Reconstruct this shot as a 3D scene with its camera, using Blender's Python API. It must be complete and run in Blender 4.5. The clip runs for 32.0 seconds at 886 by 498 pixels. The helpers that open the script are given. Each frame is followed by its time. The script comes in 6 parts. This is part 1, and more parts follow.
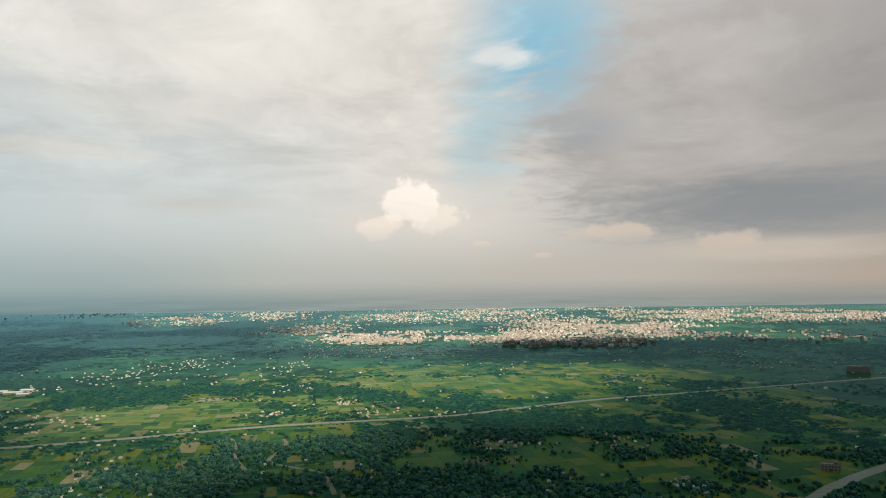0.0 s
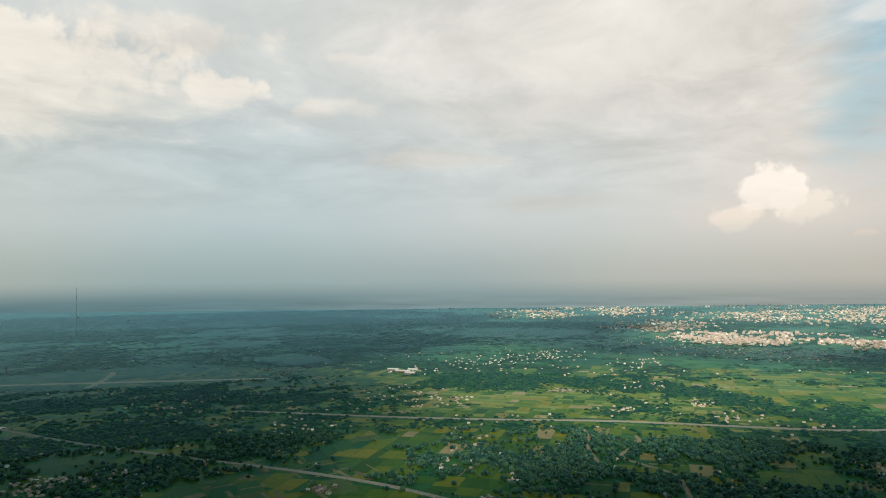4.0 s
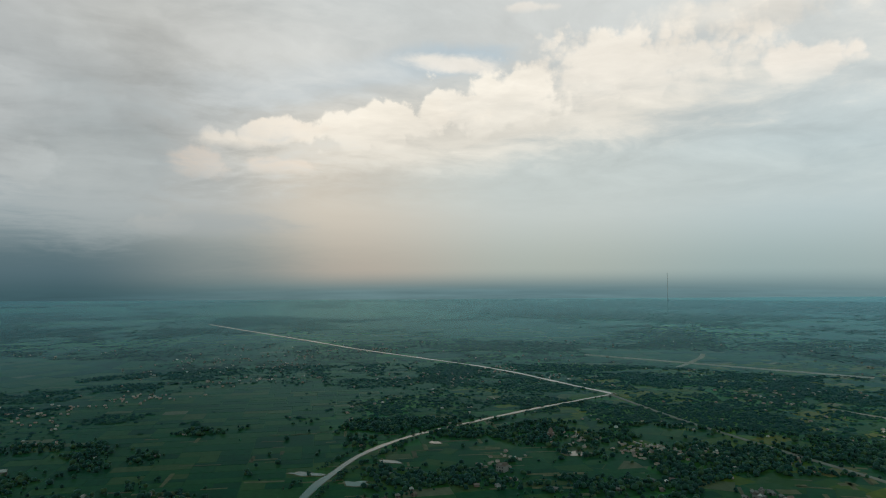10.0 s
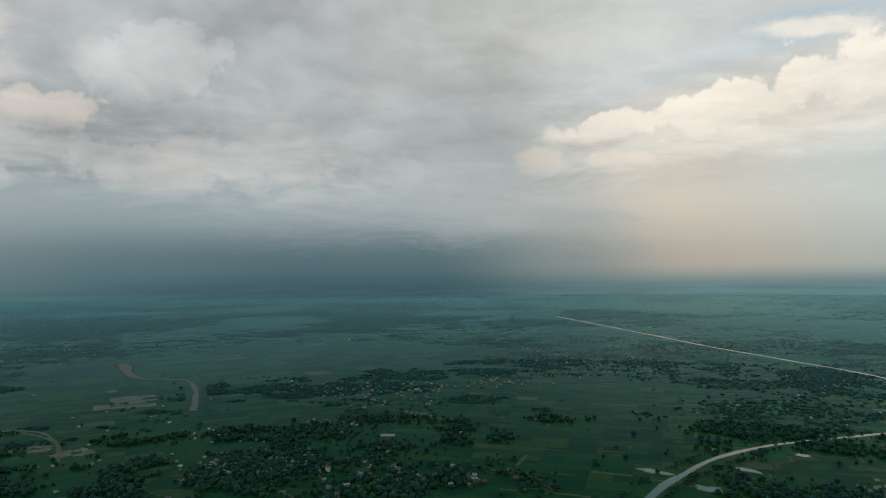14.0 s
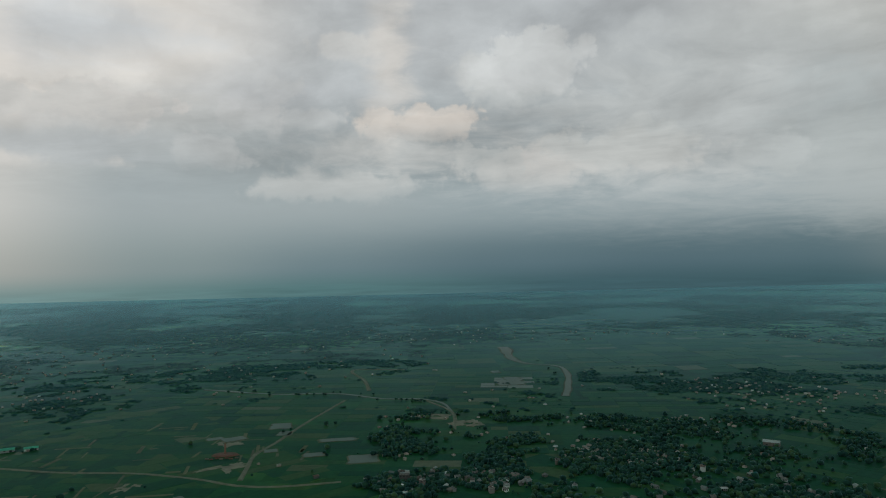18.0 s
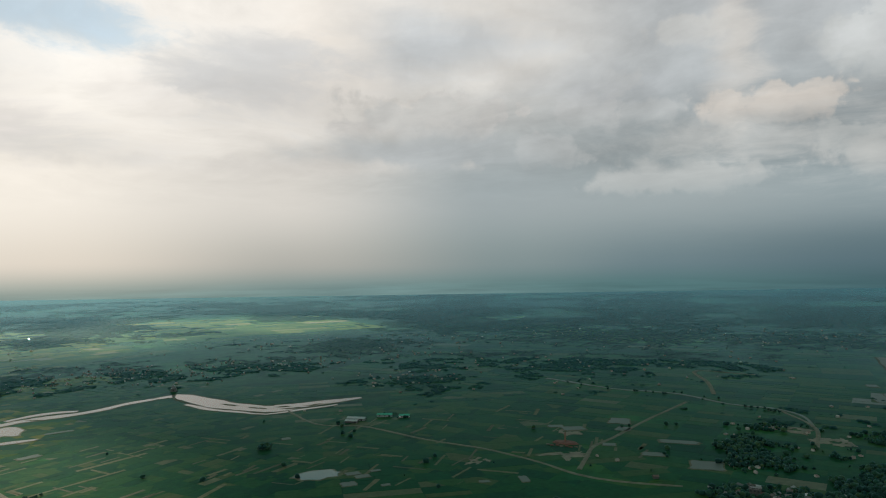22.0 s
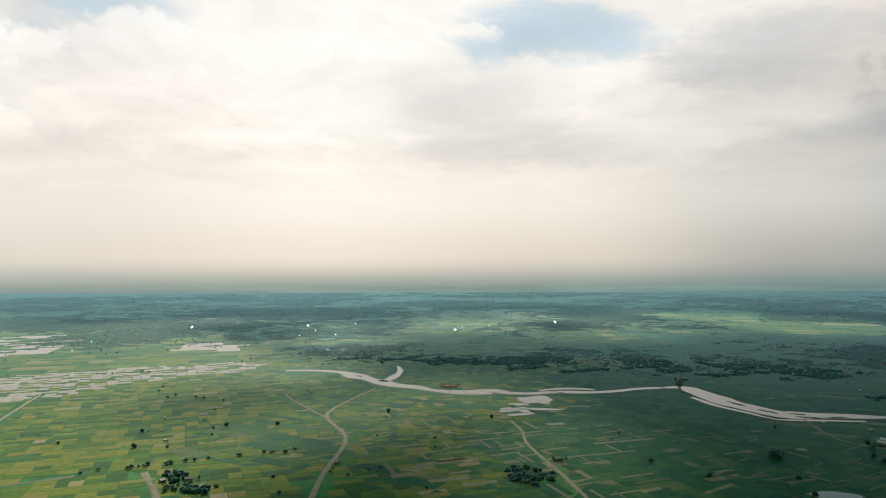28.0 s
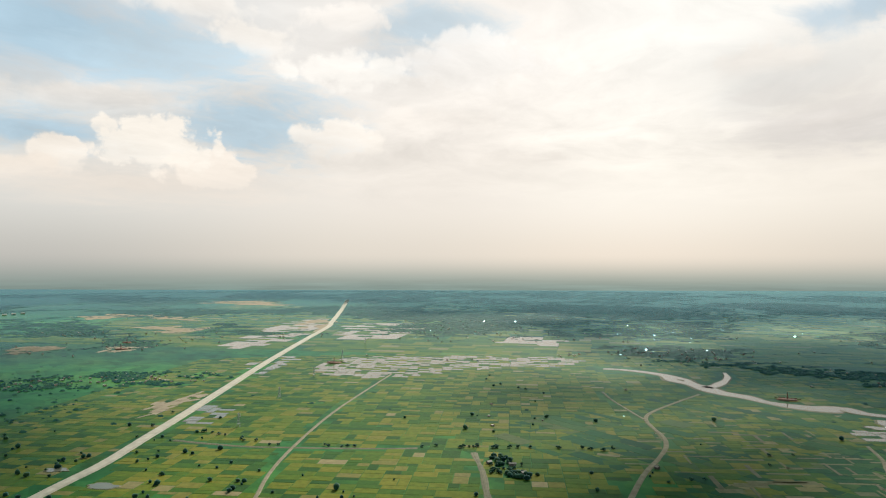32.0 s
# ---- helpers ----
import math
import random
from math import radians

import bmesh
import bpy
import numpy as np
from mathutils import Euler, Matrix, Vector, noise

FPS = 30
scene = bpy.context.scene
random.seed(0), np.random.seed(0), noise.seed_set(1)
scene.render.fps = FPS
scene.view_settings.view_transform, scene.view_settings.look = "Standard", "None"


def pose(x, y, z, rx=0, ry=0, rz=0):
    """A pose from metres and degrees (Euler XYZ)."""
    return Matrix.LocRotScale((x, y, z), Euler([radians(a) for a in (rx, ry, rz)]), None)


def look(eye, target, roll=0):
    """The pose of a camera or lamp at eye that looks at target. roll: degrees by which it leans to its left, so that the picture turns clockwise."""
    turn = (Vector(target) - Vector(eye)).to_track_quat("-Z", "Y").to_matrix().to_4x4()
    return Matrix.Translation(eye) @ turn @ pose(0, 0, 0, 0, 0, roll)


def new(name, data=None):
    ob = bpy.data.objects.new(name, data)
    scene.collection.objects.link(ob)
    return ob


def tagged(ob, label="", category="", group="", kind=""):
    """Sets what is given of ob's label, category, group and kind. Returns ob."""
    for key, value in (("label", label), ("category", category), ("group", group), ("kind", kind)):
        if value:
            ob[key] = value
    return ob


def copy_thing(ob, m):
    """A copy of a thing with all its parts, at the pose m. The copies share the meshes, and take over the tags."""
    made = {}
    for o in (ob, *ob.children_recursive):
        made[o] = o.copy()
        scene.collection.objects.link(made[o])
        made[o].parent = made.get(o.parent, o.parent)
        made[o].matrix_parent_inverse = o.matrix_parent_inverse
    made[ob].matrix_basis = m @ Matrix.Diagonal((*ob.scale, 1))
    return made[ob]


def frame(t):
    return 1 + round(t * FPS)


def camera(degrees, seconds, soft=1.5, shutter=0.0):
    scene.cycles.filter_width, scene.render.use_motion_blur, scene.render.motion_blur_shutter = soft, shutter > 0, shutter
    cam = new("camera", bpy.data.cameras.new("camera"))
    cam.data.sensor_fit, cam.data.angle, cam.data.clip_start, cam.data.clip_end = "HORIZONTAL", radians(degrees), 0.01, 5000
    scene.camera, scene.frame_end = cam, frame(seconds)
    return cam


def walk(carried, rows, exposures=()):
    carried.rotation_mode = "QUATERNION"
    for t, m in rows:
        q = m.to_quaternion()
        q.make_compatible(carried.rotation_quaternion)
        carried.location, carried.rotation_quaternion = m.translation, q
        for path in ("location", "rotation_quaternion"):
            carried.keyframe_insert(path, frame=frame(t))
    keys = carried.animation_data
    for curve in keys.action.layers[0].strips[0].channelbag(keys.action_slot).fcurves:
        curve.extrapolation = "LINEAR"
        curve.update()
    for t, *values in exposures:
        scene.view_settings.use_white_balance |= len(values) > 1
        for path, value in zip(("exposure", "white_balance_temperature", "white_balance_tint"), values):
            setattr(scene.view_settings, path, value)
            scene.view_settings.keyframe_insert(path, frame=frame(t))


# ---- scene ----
# A drone turns on the spot 200 m above a wide river plain: a city, villages, canals, an airstrip, rice fields.
H = 200.0
cam = camera(65.8, 32.0, 1.1)
# seconds, heading (to the left of +y), tilt up, lean
TURN = [
    (0.0, -0.45, 2.75, 0.74), (0.5, 3.05, 2.77, 0.72), (1.0, 6.74, 2.77, 0.69), (1.5, 10.23, 2.76, 0.65),
    (2.0, 14.07, 2.74, 0.59), (2.5, 17.55, 2.72, 0.56), (3.0, 21.34, 2.72, 0.57), (3.5, 24.67, 2.72, 0.59),
    (5.5, 39.64, 2.50, 0.70), (6.0, 43.64, 2.46, 0.65), (6.5, 47.43, 2.40, 0.57), (7.0, 51.67, 2.33, 0.55),
    (7.5, 55.86, 2.27, 0.46), (8.0, 59.45, 2.19, 0.46), (8.5, 63.09, 2.12, 0.40), (9.0, 66.98, 2.03, 0.39),
    (9.5, 70.58, 1.96, 0.38), (10.0, 74.33, 1.89, 0.32), (10.5, 77.91, 1.81, 0.32), (11.0, 81.80, 1.75, 0.40),
    (11.5, 85.37, 1.72, 0.57), (12.0, 89.09, 1.71, 0.74), (12.5, 92.62, 1.72, 0.93), (13.0, 96.68, 1.65, 0.85),
    (13.5, 99.59, 1.64, 0.80), (15.5, 112.21, 1.46, 1.19), (16.0, 115.53, 1.42, 1.35), (16.5, 118.91, 1.42, 1.39),
    (17.0, 123.78, 1.41, 1.40), (17.5, 128.36, 1.41, 1.40), (18.0, 132.40, 1.43, 1.31), (18.5, 135.65, 1.44, 1.31),
    (19.0, 139.12, 1.46, 1.22), (19.5, 142.48, 1.47, 1.14), (20.0, 146.13, 1.48, 1.03), (20.5, 149.52, 1.49, 0.95),
    (21.0, 153.22, 1.49, 0.88), (21.5, 156.42, 1.50, 0.83), (22.0, 160.09, 1.49, 0.84), (22.5, 163.43, 1.49, 0.84),
    (23.0, 167.03, 1.51, 0.81), (23.5, 170.29, 1.51, 0.80), (24.0, 173.68, 1.50, 0.76), (24.5, 176.92, 1.47, 0.70),
    (25.0, 180.46, 1.46, 0.63), (25.5, 183.71, 1.44, 0.59), (27.5, 197.14, 1.35, 0.17), (28.0, 200.55, 1.31, 0.15),
    (28.5, 203.80, 1.27, 0.12), (29.0, 207.34, 1.23, 0.10), (29.5, 210.59, 1.21, 0.04), (30.0, 214.05, 1.19, -0.02),
    (30.5, 217.06, 1.18, -0.05), (31.0, 220.44, 1.17, -0.05), (31.5, 223.48, 1.16, -0.08), (32.0, 226.62, 1.16, -0.12),
]
walk(cam, [(t, pose(0, 0, H, 90 + tilt, lean, head)) for t, head, tilt, lean in TURN], exposures=[(0.0, 0.5), (32.0, 0.5)])

# ---- light ----
SUN_HEAD, SUN_UP = 209.0, 38.0


def lin(c):
    """Display colour (0..255) to scene-linear."""
    out = []
    for v in c:
        v = min(255, v) / 255
        out.append(v / 12.92 if v <= 0.04045 else ((v + 0.055) / 1.055) ** 2.4)
    return (*out, 1.0)


world = bpy.data.worlds.new("hazy_sky")
scene.world = world
world.use_nodes = True
WN, WL = world.node_tree.nodes, world.node_tree.links
WN.clear()


def wmath(op, a, b=None, c=None):
    n = WN.new("ShaderNodeMath")
    n.operation = op
    for i, v in enumerate((a, b, c)):
        if v is None:
            continue
        if isinstance(v, (int, float)):
            n.inputs[i].default_value = v
        else:
            WL.new(v, n.inputs[i])
    return n.outputs[0]


def wvec(op, a, b):
    n = WN.new("ShaderNodeVectorMath")
    n.operation = op
    for i, v in enumerate((a, b)):
        if isinstance(v, tuple):
            n.inputs[i].default_value = v
        elif v is not None:
            WL.new(v, n.inputs[i])
    return n.outputs["Value"] if op == "LENGTH" else n.outputs[0]


def wmix(f, a, b):
    n = WN.new("ShaderNodeMix")
    n.data_type = "RGBA"
    for i, v in ((0, f), (6, a), (7, b)):
        if isinstance(v, (tuple, float, int)):
            n.inputs[i].default_value = v
        else:
            WL.new(v, n.inputs[i])
    return n.outputs[2]


def wrange(v, a, b, c=0.0, d=1.0, smooth=True):
    n = WN.new("ShaderNodeMapRange")
    n.interpolation_type = "SMOOTHSTEP" if smooth else "LINEAR"
    WL.new(v, n.inputs[0])
    for i, q in enumerate((a, b, c, d)):
        n.inputs[i + 1].default_value = q
    return n.outputs[0]


def wnoise(vec, scale, detail=6.0, rough=0.55):
    n = WN.new("ShaderNodeTexNoise")
    n.inputs["Scale"].default_value, n.inputs["Detail"].default_value, n.inputs["Roughness"].default_value = scale, detail, rough
    WL.new(vec, n.inputs["Vector"])
    return n.outputs["Fac"], n.outputs["Color"]


def heading_ramp(stops):
    n = WN.new("ShaderNodeValToRGB")
    n.color_ramp.interpolation = "EASE"
    WL.new(heading_fac, n.inputs[0])
    while len(n.color_ramp.elements) < len(stops):
        n.color_ramp.elements.new(0.5)
    for e, (h, c) in zip(n.color_ramp.elements, stops):
        e.position = (h + 45) / 320
        e.color = lin(c)
    return n.outputs[0]


tc = WN.new("ShaderNodeTexCoord")
rotate = WN.new("ShaderNodeVectorRotate")
rotate.rotation_type = "Z_AXIS"
rotate.inputs["Angle"].default_value = radians(-110)
WL.new(tc.outputs["Generated"], rotate.inputs["Vector"])
sep = WN.new("ShaderNodeSeparateXYZ")
WL.new(rotate.outputs[0], sep.inputs[0])
head_deg = wmath("MULTIPLY_ADD", wmath("ARCTAN2", wmath("MULTIPLY", sep.outputs[0], -1.0), sep.outputs[1]), 57.29578, 110.0)
up_deg = wmath("MULTIPLY", wmath("ARCSINE", sep.outputs[2]), 57.29578)
heading_fac = wmath("MULTIPLY_ADD", head_deg, 1 / 320, 45 / 320)
comb = WN.new("ShaderNodeCombineXYZ")
WL.new(head_deg, comb.inputs[0])
WL.new(up_deg, comb.inputs[1])
flat = comb.outputs[0]
# a level layer of cloud seen from below: its pattern flattens towards the horizon
over = wmath("MAXIMUM", wmath("ADD", sep.outputs[2], 0.12), 0.03)
level = WN.new("ShaderNodeCombineXYZ")
WL.new(wmath("DIVIDE", sep.outputs[0], over), level.inputs[0])
WL.new(wmath("DIVIDE", sep.outputs[1], over), level.inputs[1])
bend, bend_c = wnoise(level.outputs[0], 0.8, 4.0, 0.5)
drift = wvec("ADD", level.outputs[0], wvec("MULTIPLY", wvec("SUBTRACT", bend_c, (0.5, 0.5, 0.5)), (0.9, 0.9, 0.0)))
roll_, roll_c = wnoise(drift, 1.5, 9.0, 0.58)
shred, shred_c = wnoise(drift, 4.2, 8.0, 0.62)
coarse, coarse_c = wnoise(wvec("MULTIPLY", flat, (0.6, 1.0, 1.0)), 0.12, 7.0, 0.55)
fine, fine_c = wnoise(flat, 0.42, 8.0, 0.6)
warp_size = WN.new("ShaderNodeCombineXYZ")
WL.new(wrange(up_deg, 2.0, 11.0, 2.5, 10.0), warp_size.inputs[0])
WL.new(wrange(up_deg, 2.0, 11.0, 0.5, 4.0), warp_size.inputs[1])
warped = wvec("ADD", flat, wvec("MULTIPLY", wvec("SUBTRACT", roll_c, (0.5, 0.5, 0.5)), warp_size.outputs[0]))

low = heading_ramp([(-40, (180, 164, 150)), (-12, (190, 184, 174)), (10, (184, 186, 178)), (28, (158, 174, 174)), (48, (152, 172, 172)),
                    (66, (168, 177, 170)), (82, (178, 170, 158)), (92, (140, 148, 145)), (104, (70, 97, 106)), (114, (62, 90, 101)),
                    (126, (84, 109, 119)), (142, (106, 128, 135)), (154, (126, 143, 145)), (172, (172, 172, 166)), (190, (220, 211, 198)),
                    (211, (238, 226, 211)), (232, (224, 216, 204)), (260, (190, 188, 182))])
mid = heading_ramp([(-40, (150, 148, 146)), (-18, (192, 189, 183)), (0, (222, 216, 207)), (20, (204, 209, 207)), (44, (186, 201, 203)),
                    (66, (196, 203, 199)), (84, (208, 200, 186)), (94, (178, 181, 178)), (106, (143, 158, 163)), (120, (143, 158, 163)),
                    (140, (158, 168, 170)), (156, (160, 169, 171)), (174, (218, 213, 205)), (194, (246, 238, 226)), (210, (254, 247, 236)),
                    (228, (242, 234, 224)), (260, (224, 222, 216))])
high = heading_ramp([(-40, (176, 172, 168)), (-12, (200, 198, 194)), (4, (218, 214, 206)), (24, (214, 213, 208)), (46, (210, 214, 211)),
                     (66, (206, 209, 206)), (84, (198, 202, 200)), (98, (195, 197, 193)), (120, (190, 195, 197)), (140, (192, 196, 197)),
                     (158, (232, 227, 219)), (174, (250, 244, 235)), (205, (255, 252, 245)), (222, (252, 246, 238)), (236, (236, 232, 226)),
                     (260, (206, 216, 222))])
col = wmix(wrange(up_deg, -0.5, 5.8), low, mid)
col = wmix(wrange(up_deg, 6.0, 19.0), col, high)


puff = WN.new("ShaderNodeTexVoronoi")
puff.feature = "SMOOTH_F1"
for k_, v_ in (("Scale", 0.16), ("Detail", 3.0), ("Roughness", 0.5), ("Smoothness", 0.6)):
    puff.inputs[k_].default_value = v_
WL.new(wvec("ADD", wvec("MULTIPLY", flat, (0.7, 1.0, 1.0)), wvec("MULTIPLY", wvec("SUBTRACT", fine_c, (0.5, 0.5, 0.5)), (3.0, 2.0, 0.0))), puff.inputs["Vector"])
vor = WN.new("ShaderNodeTexVoronoi")
vor.inputs["Scale"].default_value, vor.inputs["Detail"].default_value, vor.inputs["Roughness"].default_value = 0.34, 3.0, 0.55
WL.new(wvec("ADD", flat, wvec("MULTIPLY", wvec("SUBTRACT", fine_c, (0.5, 0.5, 0.5)), (1.6, 1.6, 0.0))), vor.inputs["Vector"])
wisp = wmath("MULTIPLY", wmath("ADD", wmath("MULTIPLY", wmath("SUBTRACT", shred, 0.5), -2.0), wmath("MULTIPLY", wmath("SUBTRACT", roll_, 0.5), -1.0)), wrange(up_deg, 1.0, 9.0, 0.3, 1.0))
bulge = wmath("MULTIPLY_ADD", wmath("SUBTRACT", vor.outputs["Distance"], 0.72), 0.7, wmath("MULTIPLY", wmath("SUBTRACT", fine, 0.5), -0.9))
sag = wmath("MULTIPLY", wmath("SUBTRACT", coarse, 0.5), 1.2)


def cloud_group(name, heaped):
    """One layer of cloud over the sky so far: a soft sheet, or a heap with a crisp top that melts away downwards."""
    g = bpy.data.node_groups.new(name, "ShaderNodeTree")
    for sock, kind in (("Sky", "NodeSocketColor"), ("Place", "NodeSocketVector"), ("Edge", "NodeSocketFloat"), ("Sag", "NodeSocketFloat"), ("Tone", "NodeSocketColor"), ("Middle", "NodeSocketVector"),
                       ("Turn", "NodeSocketVector"), ("Size", "NodeSocketVector"), ("Ragged", "NodeSocketFloat"), ("Outer", "NodeSocketFloat"), ("Inner", "NodeSocketFloat"), ("Cover", "NodeSocketFloat"), ("Foot", "NodeSocketFloat")):
        g.interface.new_socket(sock, in_out="INPUT", socket_type=kind)
    g.interface.new_socket("Sky", in_out="OUTPUT", socket_type="NodeSocketColor")
    n, l = g.nodes, g.links
    gi, go = n.new("NodeGroupInput"), n.new("NodeGroupOutput")
    order = n.new("ShaderNodeVectorMath")    # keeps the layers in order
    order.operation = "MULTIPLY_ADD"
    order.inputs[1].default_value = (1e-7, 1e-7, 1e-7)
    l.new(gi.outputs["Sky"], order.inputs[0])
    l.new(gi.outputs["Place"], order.inputs[2])
    mp = n.new("ShaderNodeMapping")
    mp.vector_type = "TEXTURE"
    for a, b in (("Middle", "Location"), ("Turn", "Rotation"), ("Size", "Scale")):
        l.new(gi.outputs[a], mp.inputs[b])
    l.new(order.outputs[0], mp.inputs["Vector"])
    ln = n.new("ShaderNodeVectorMath")
    ln.operation = "LENGTH"
    l.new(mp.outputs[0], ln.inputs[0])
    ed = n.new("ShaderNodeMath")
    ed.operation = "MULTIPLY_ADD"
    l.new(gi.outputs["Edge"], ed.inputs[0])
    l.new(gi.outputs["Ragged"], ed.inputs[1])
    l.new(ln.outputs["Value"], ed.inputs[2])
    mr = n.new("ShaderNodeMapRange")
    mr.interpolation_type = "SMOOTHSTEP"
    l.new(ed.outputs[0], mr.inputs[0])
    for k, a in ((1, "Outer"), (2, "Inner"), (4, "Cover")):
        l.new(gi.outputs[a], mr.inputs[k])
    fac = mr.outputs[0]
    if heaped:
        sp = n.new("ShaderNodeSeparateXYZ")
        l.new(mp.outputs[0], sp.inputs[0])
        ad = n.new("ShaderNodeMath")
        ad.operation = "ADD"
        l.new(sp.outputs[1], ad.inputs[0])
        l.new(gi.outputs["Sag"], ad.inputs[1])
        dn = n.new("ShaderNodeMapRange")
        dn.interpolation_type = "SMOOTHSTEP"
        dn.inputs[2].default_value = 0.35
        l.new(ad.outputs[0], dn.inputs[0])
        l.new(gi.outputs["Foot"], dn.inputs[1])
        mu = n.new("ShaderNodeMath")
        mu.operation = "MULTIPLY"
        l.new(fac, mu.inputs[0])
        l.new(dn.outputs[0], mu.inputs[1])
        fac = mu.outputs[0]
    mx = n.new("ShaderNodeMix")
    mx.data_type = "RGBA"
    l.new(fac, mx.inputs[0])
    l.new(gi.outputs["Sky"], mx.inputs[6])
    l.new(gi.outputs["Tone"], mx.inputs[7])
    l.new(mx.outputs[2], go.inputs[0])
    return g


SHEET, HEAP = cloud_group("cloud_sheet", False), cloud_group("cloud_heap", True)


def layer(group, place, edge, h, e, a, b, c, ragged, soft, cover, tilt, foot):
    global col
    n = WN.new("ShaderNodeGroup")
    n.node_tree = group
    n.inputs["Tone"].default_value = lin(c)
    n.inputs["Middle"].default_value, n.inputs["Turn"].default_value, n.inputs["Size"].default_value = (h, e, 0), (0, 0, radians(-tilt)), (a, b, 1)
    for k, v in (("Ragged", ragged), ("Outer", 1 + soft), ("Inner", 1 - soft), ("Cover", cover), ("Foot", foot)):
        n.inputs[k].default_value = v
    for k, v in (("Sky", col), ("Place", place), ("Edge", edge), ("Sag", sag)):
        WL.new(v, n.inputs[k])
    col = n.outputs[0]


def cloud(h, e, a, b, c, soft, ragged, cover, tilt=0.0):
    """A soft-edged cloud round heading h and elevation e (degrees), a by b in half size, rising to the right by tilt."""
    layer(SHEET, warped, wisp, h, e, a, b, c, ragged, soft, cover, tilt, 0.0)


def cumulus(h, e, a, b, c, cover, tilt=0.0, crisp=0.16, fade=1.0):
    """A heaped cloud: a crisp, billowing upper edge that melts away downwards."""
    layer(HEAP, flat, bulge, h, e, a, b, c, 1.0, crisp, cover, tilt, -1.0 * fade)


cloud(-8.5, 18.7, 5.2, 5.2, (136, 190, 212), 0.80, 0.80, 0.90)
cloud(-3.7, 12.1, 2.8, 3.8, (170, 200, 208), 0.80, 0.80, 0.70)
cloud(-24.5, 12.2, 15.6, 9.0, (180, 174, 169), 0.35, 0.90, 1.00)
cloud(-15.7, 13.4, 4.2, 2.8, (188, 186, 182), 0.60, 1.00, 0.60)
cloud(-27.7, 5.7, 12.3, 2.4, (142, 144, 145), 0.70, 0.80, 1.00)
cumulus(-23.4, 16.5, 8.0, 3.8, (192, 187, 180), 0.70, 0, 0.30, 1.40)
cumulus(-28.3, 11.0, 7.1, 2.8, (184, 178, 172), 0.60, 0, 0.30, 1.40)
cloud(-12.5, 12.3, 2.8, 1.9, (164, 166, 168), 0.70, 1.20, 0.70)
cloud(-33.0, 14.7, 6.1, 5.7, (152, 150, 148), 0.80, 0.80, 0.60)
cloud(-26.1, 2.2, 8.0, 0.9, (205, 192, 178), 0.60, 1.00, 0.70)
cumulus(-15.0, 3.8, 3.8, 1.0, (214, 198, 182), 0.80, 0, 0.25, 1.00)
cumulus(-23.0, 2.9, 2.8, 0.9, (212, 196, 180), 0.70, 0, 0.25, 1.00)
cumulus(-8.9, 2.1, 0.9, 0.4, (216, 200, 184), 0.80, 0, 0.16, 1.00)
cloud(10.5, 18.7, 11.8, 4.2, (234, 228, 218), 0.70, 1.00, 0.80)
cloud(23.6, 19.2, 11.3, 3.3, (230, 226, 217), 0.70, 1.00, 0.70)
cumulus(28.8, 9.9, 7.1, 1.2, (214, 212, 205), 0.70, 0, 0.40, 1.00)
cumulus(17.6, 13.7, 8.0, 1.2, (216, 213, 206), 0.70, 0, 0.40, 1.00)
cumulus(23.9, 16.7, 2.4, 0.8, (222, 219, 211), 0.70, 0, 0.40, 1.00)
cloud(-6.0, 19.0, 1.7, 0.8, (228, 229, 226), 0.60, 0.80, 0.85)
cloud(2.1, 5.0, 5.2, 1.0, (222, 212, 200), 0.80, 1.00, 0.60)
cumulus(4.4, 4.8, 2.9, 1.2, (242, 229, 214), 0.95, 0, 0.18, 1.80)
cumulus(-0.1, 5.3, 3.5, 1.6, (246, 234, 219), 0.95, 0, 0.16, 1.80)
cumulus(2.3, 6.5, 3.4, 2.3, (253, 242, 229), 1.00, 0, 0.14, 2.00)
cumulus(-3.6, 3.1, 0.8, 0.3, (222, 208, 194), 0.80, 0, 0.16, 1.00)
cloud(18.6, 13.6, 8.0, 1.9, (218, 215, 207), 0.70, 1.20, 0.70)
cumulus(26.9, 9.9, 5.7, 0.8, (214, 211, 204), 0.70, 0, 0.40, 1.00)
cloud(18.8, 6.3, 4.2, 0.7, (205, 202, 194), 0.70, 1.20, 0.60)
cumulus(34.4, 18.0, 3.5, 0.7, (230, 226, 217), 0.85, 0, 0.30, 1.00)
cumulus(36.8, 14.2, 4.0, 1.0, (222, 219, 211), 0.80, 0, 0.30, 1.00)
cumulus(22.9, 16.4, 2.8, 0.8, (222, 219, 211), 0.60, 0, 0.40, 1.00)
cloud(83.2, 16.0, 10.8, 1.6, (194, 203, 206), 0.60, 1.00, 0.90, 8)
cloud(73.6, 17.5, 5.2, 1.2, (184, 198, 205), 0.60, 1.20, 0.85)
cloud(70.9, 11.9, 20.3, 2.4, (228, 222, 209), 0.70, 1.00, 0.85, 6)
cumulus(50.7, 19.0, 9.9, 1.9, (232, 227, 216), 0.80, 0, 0.30, 1.50)
cumulus(58.5, 16.2, 12.3, 3.5, (242, 235, 222), 0.95, 6, 0.20, 1.40)
cumulus(46.3, 15.0, 3.5, 1.8, (240, 233, 221), 0.95, 0, 0.20, 1.30)
cumulus(69.9, 14.0, 8.0, 2.9, (250, 243, 229), 0.98, 6, 0.14, 1.50)
cumulus(80.1, 12.0, 9.0, 2.1, (250, 242, 227), 0.98, 8, 0.14, 1.40)
cumulus(88.3, 11.2, 6.1, 1.4, (246, 236, 220), 0.95, 4, 0.16, 1.30)
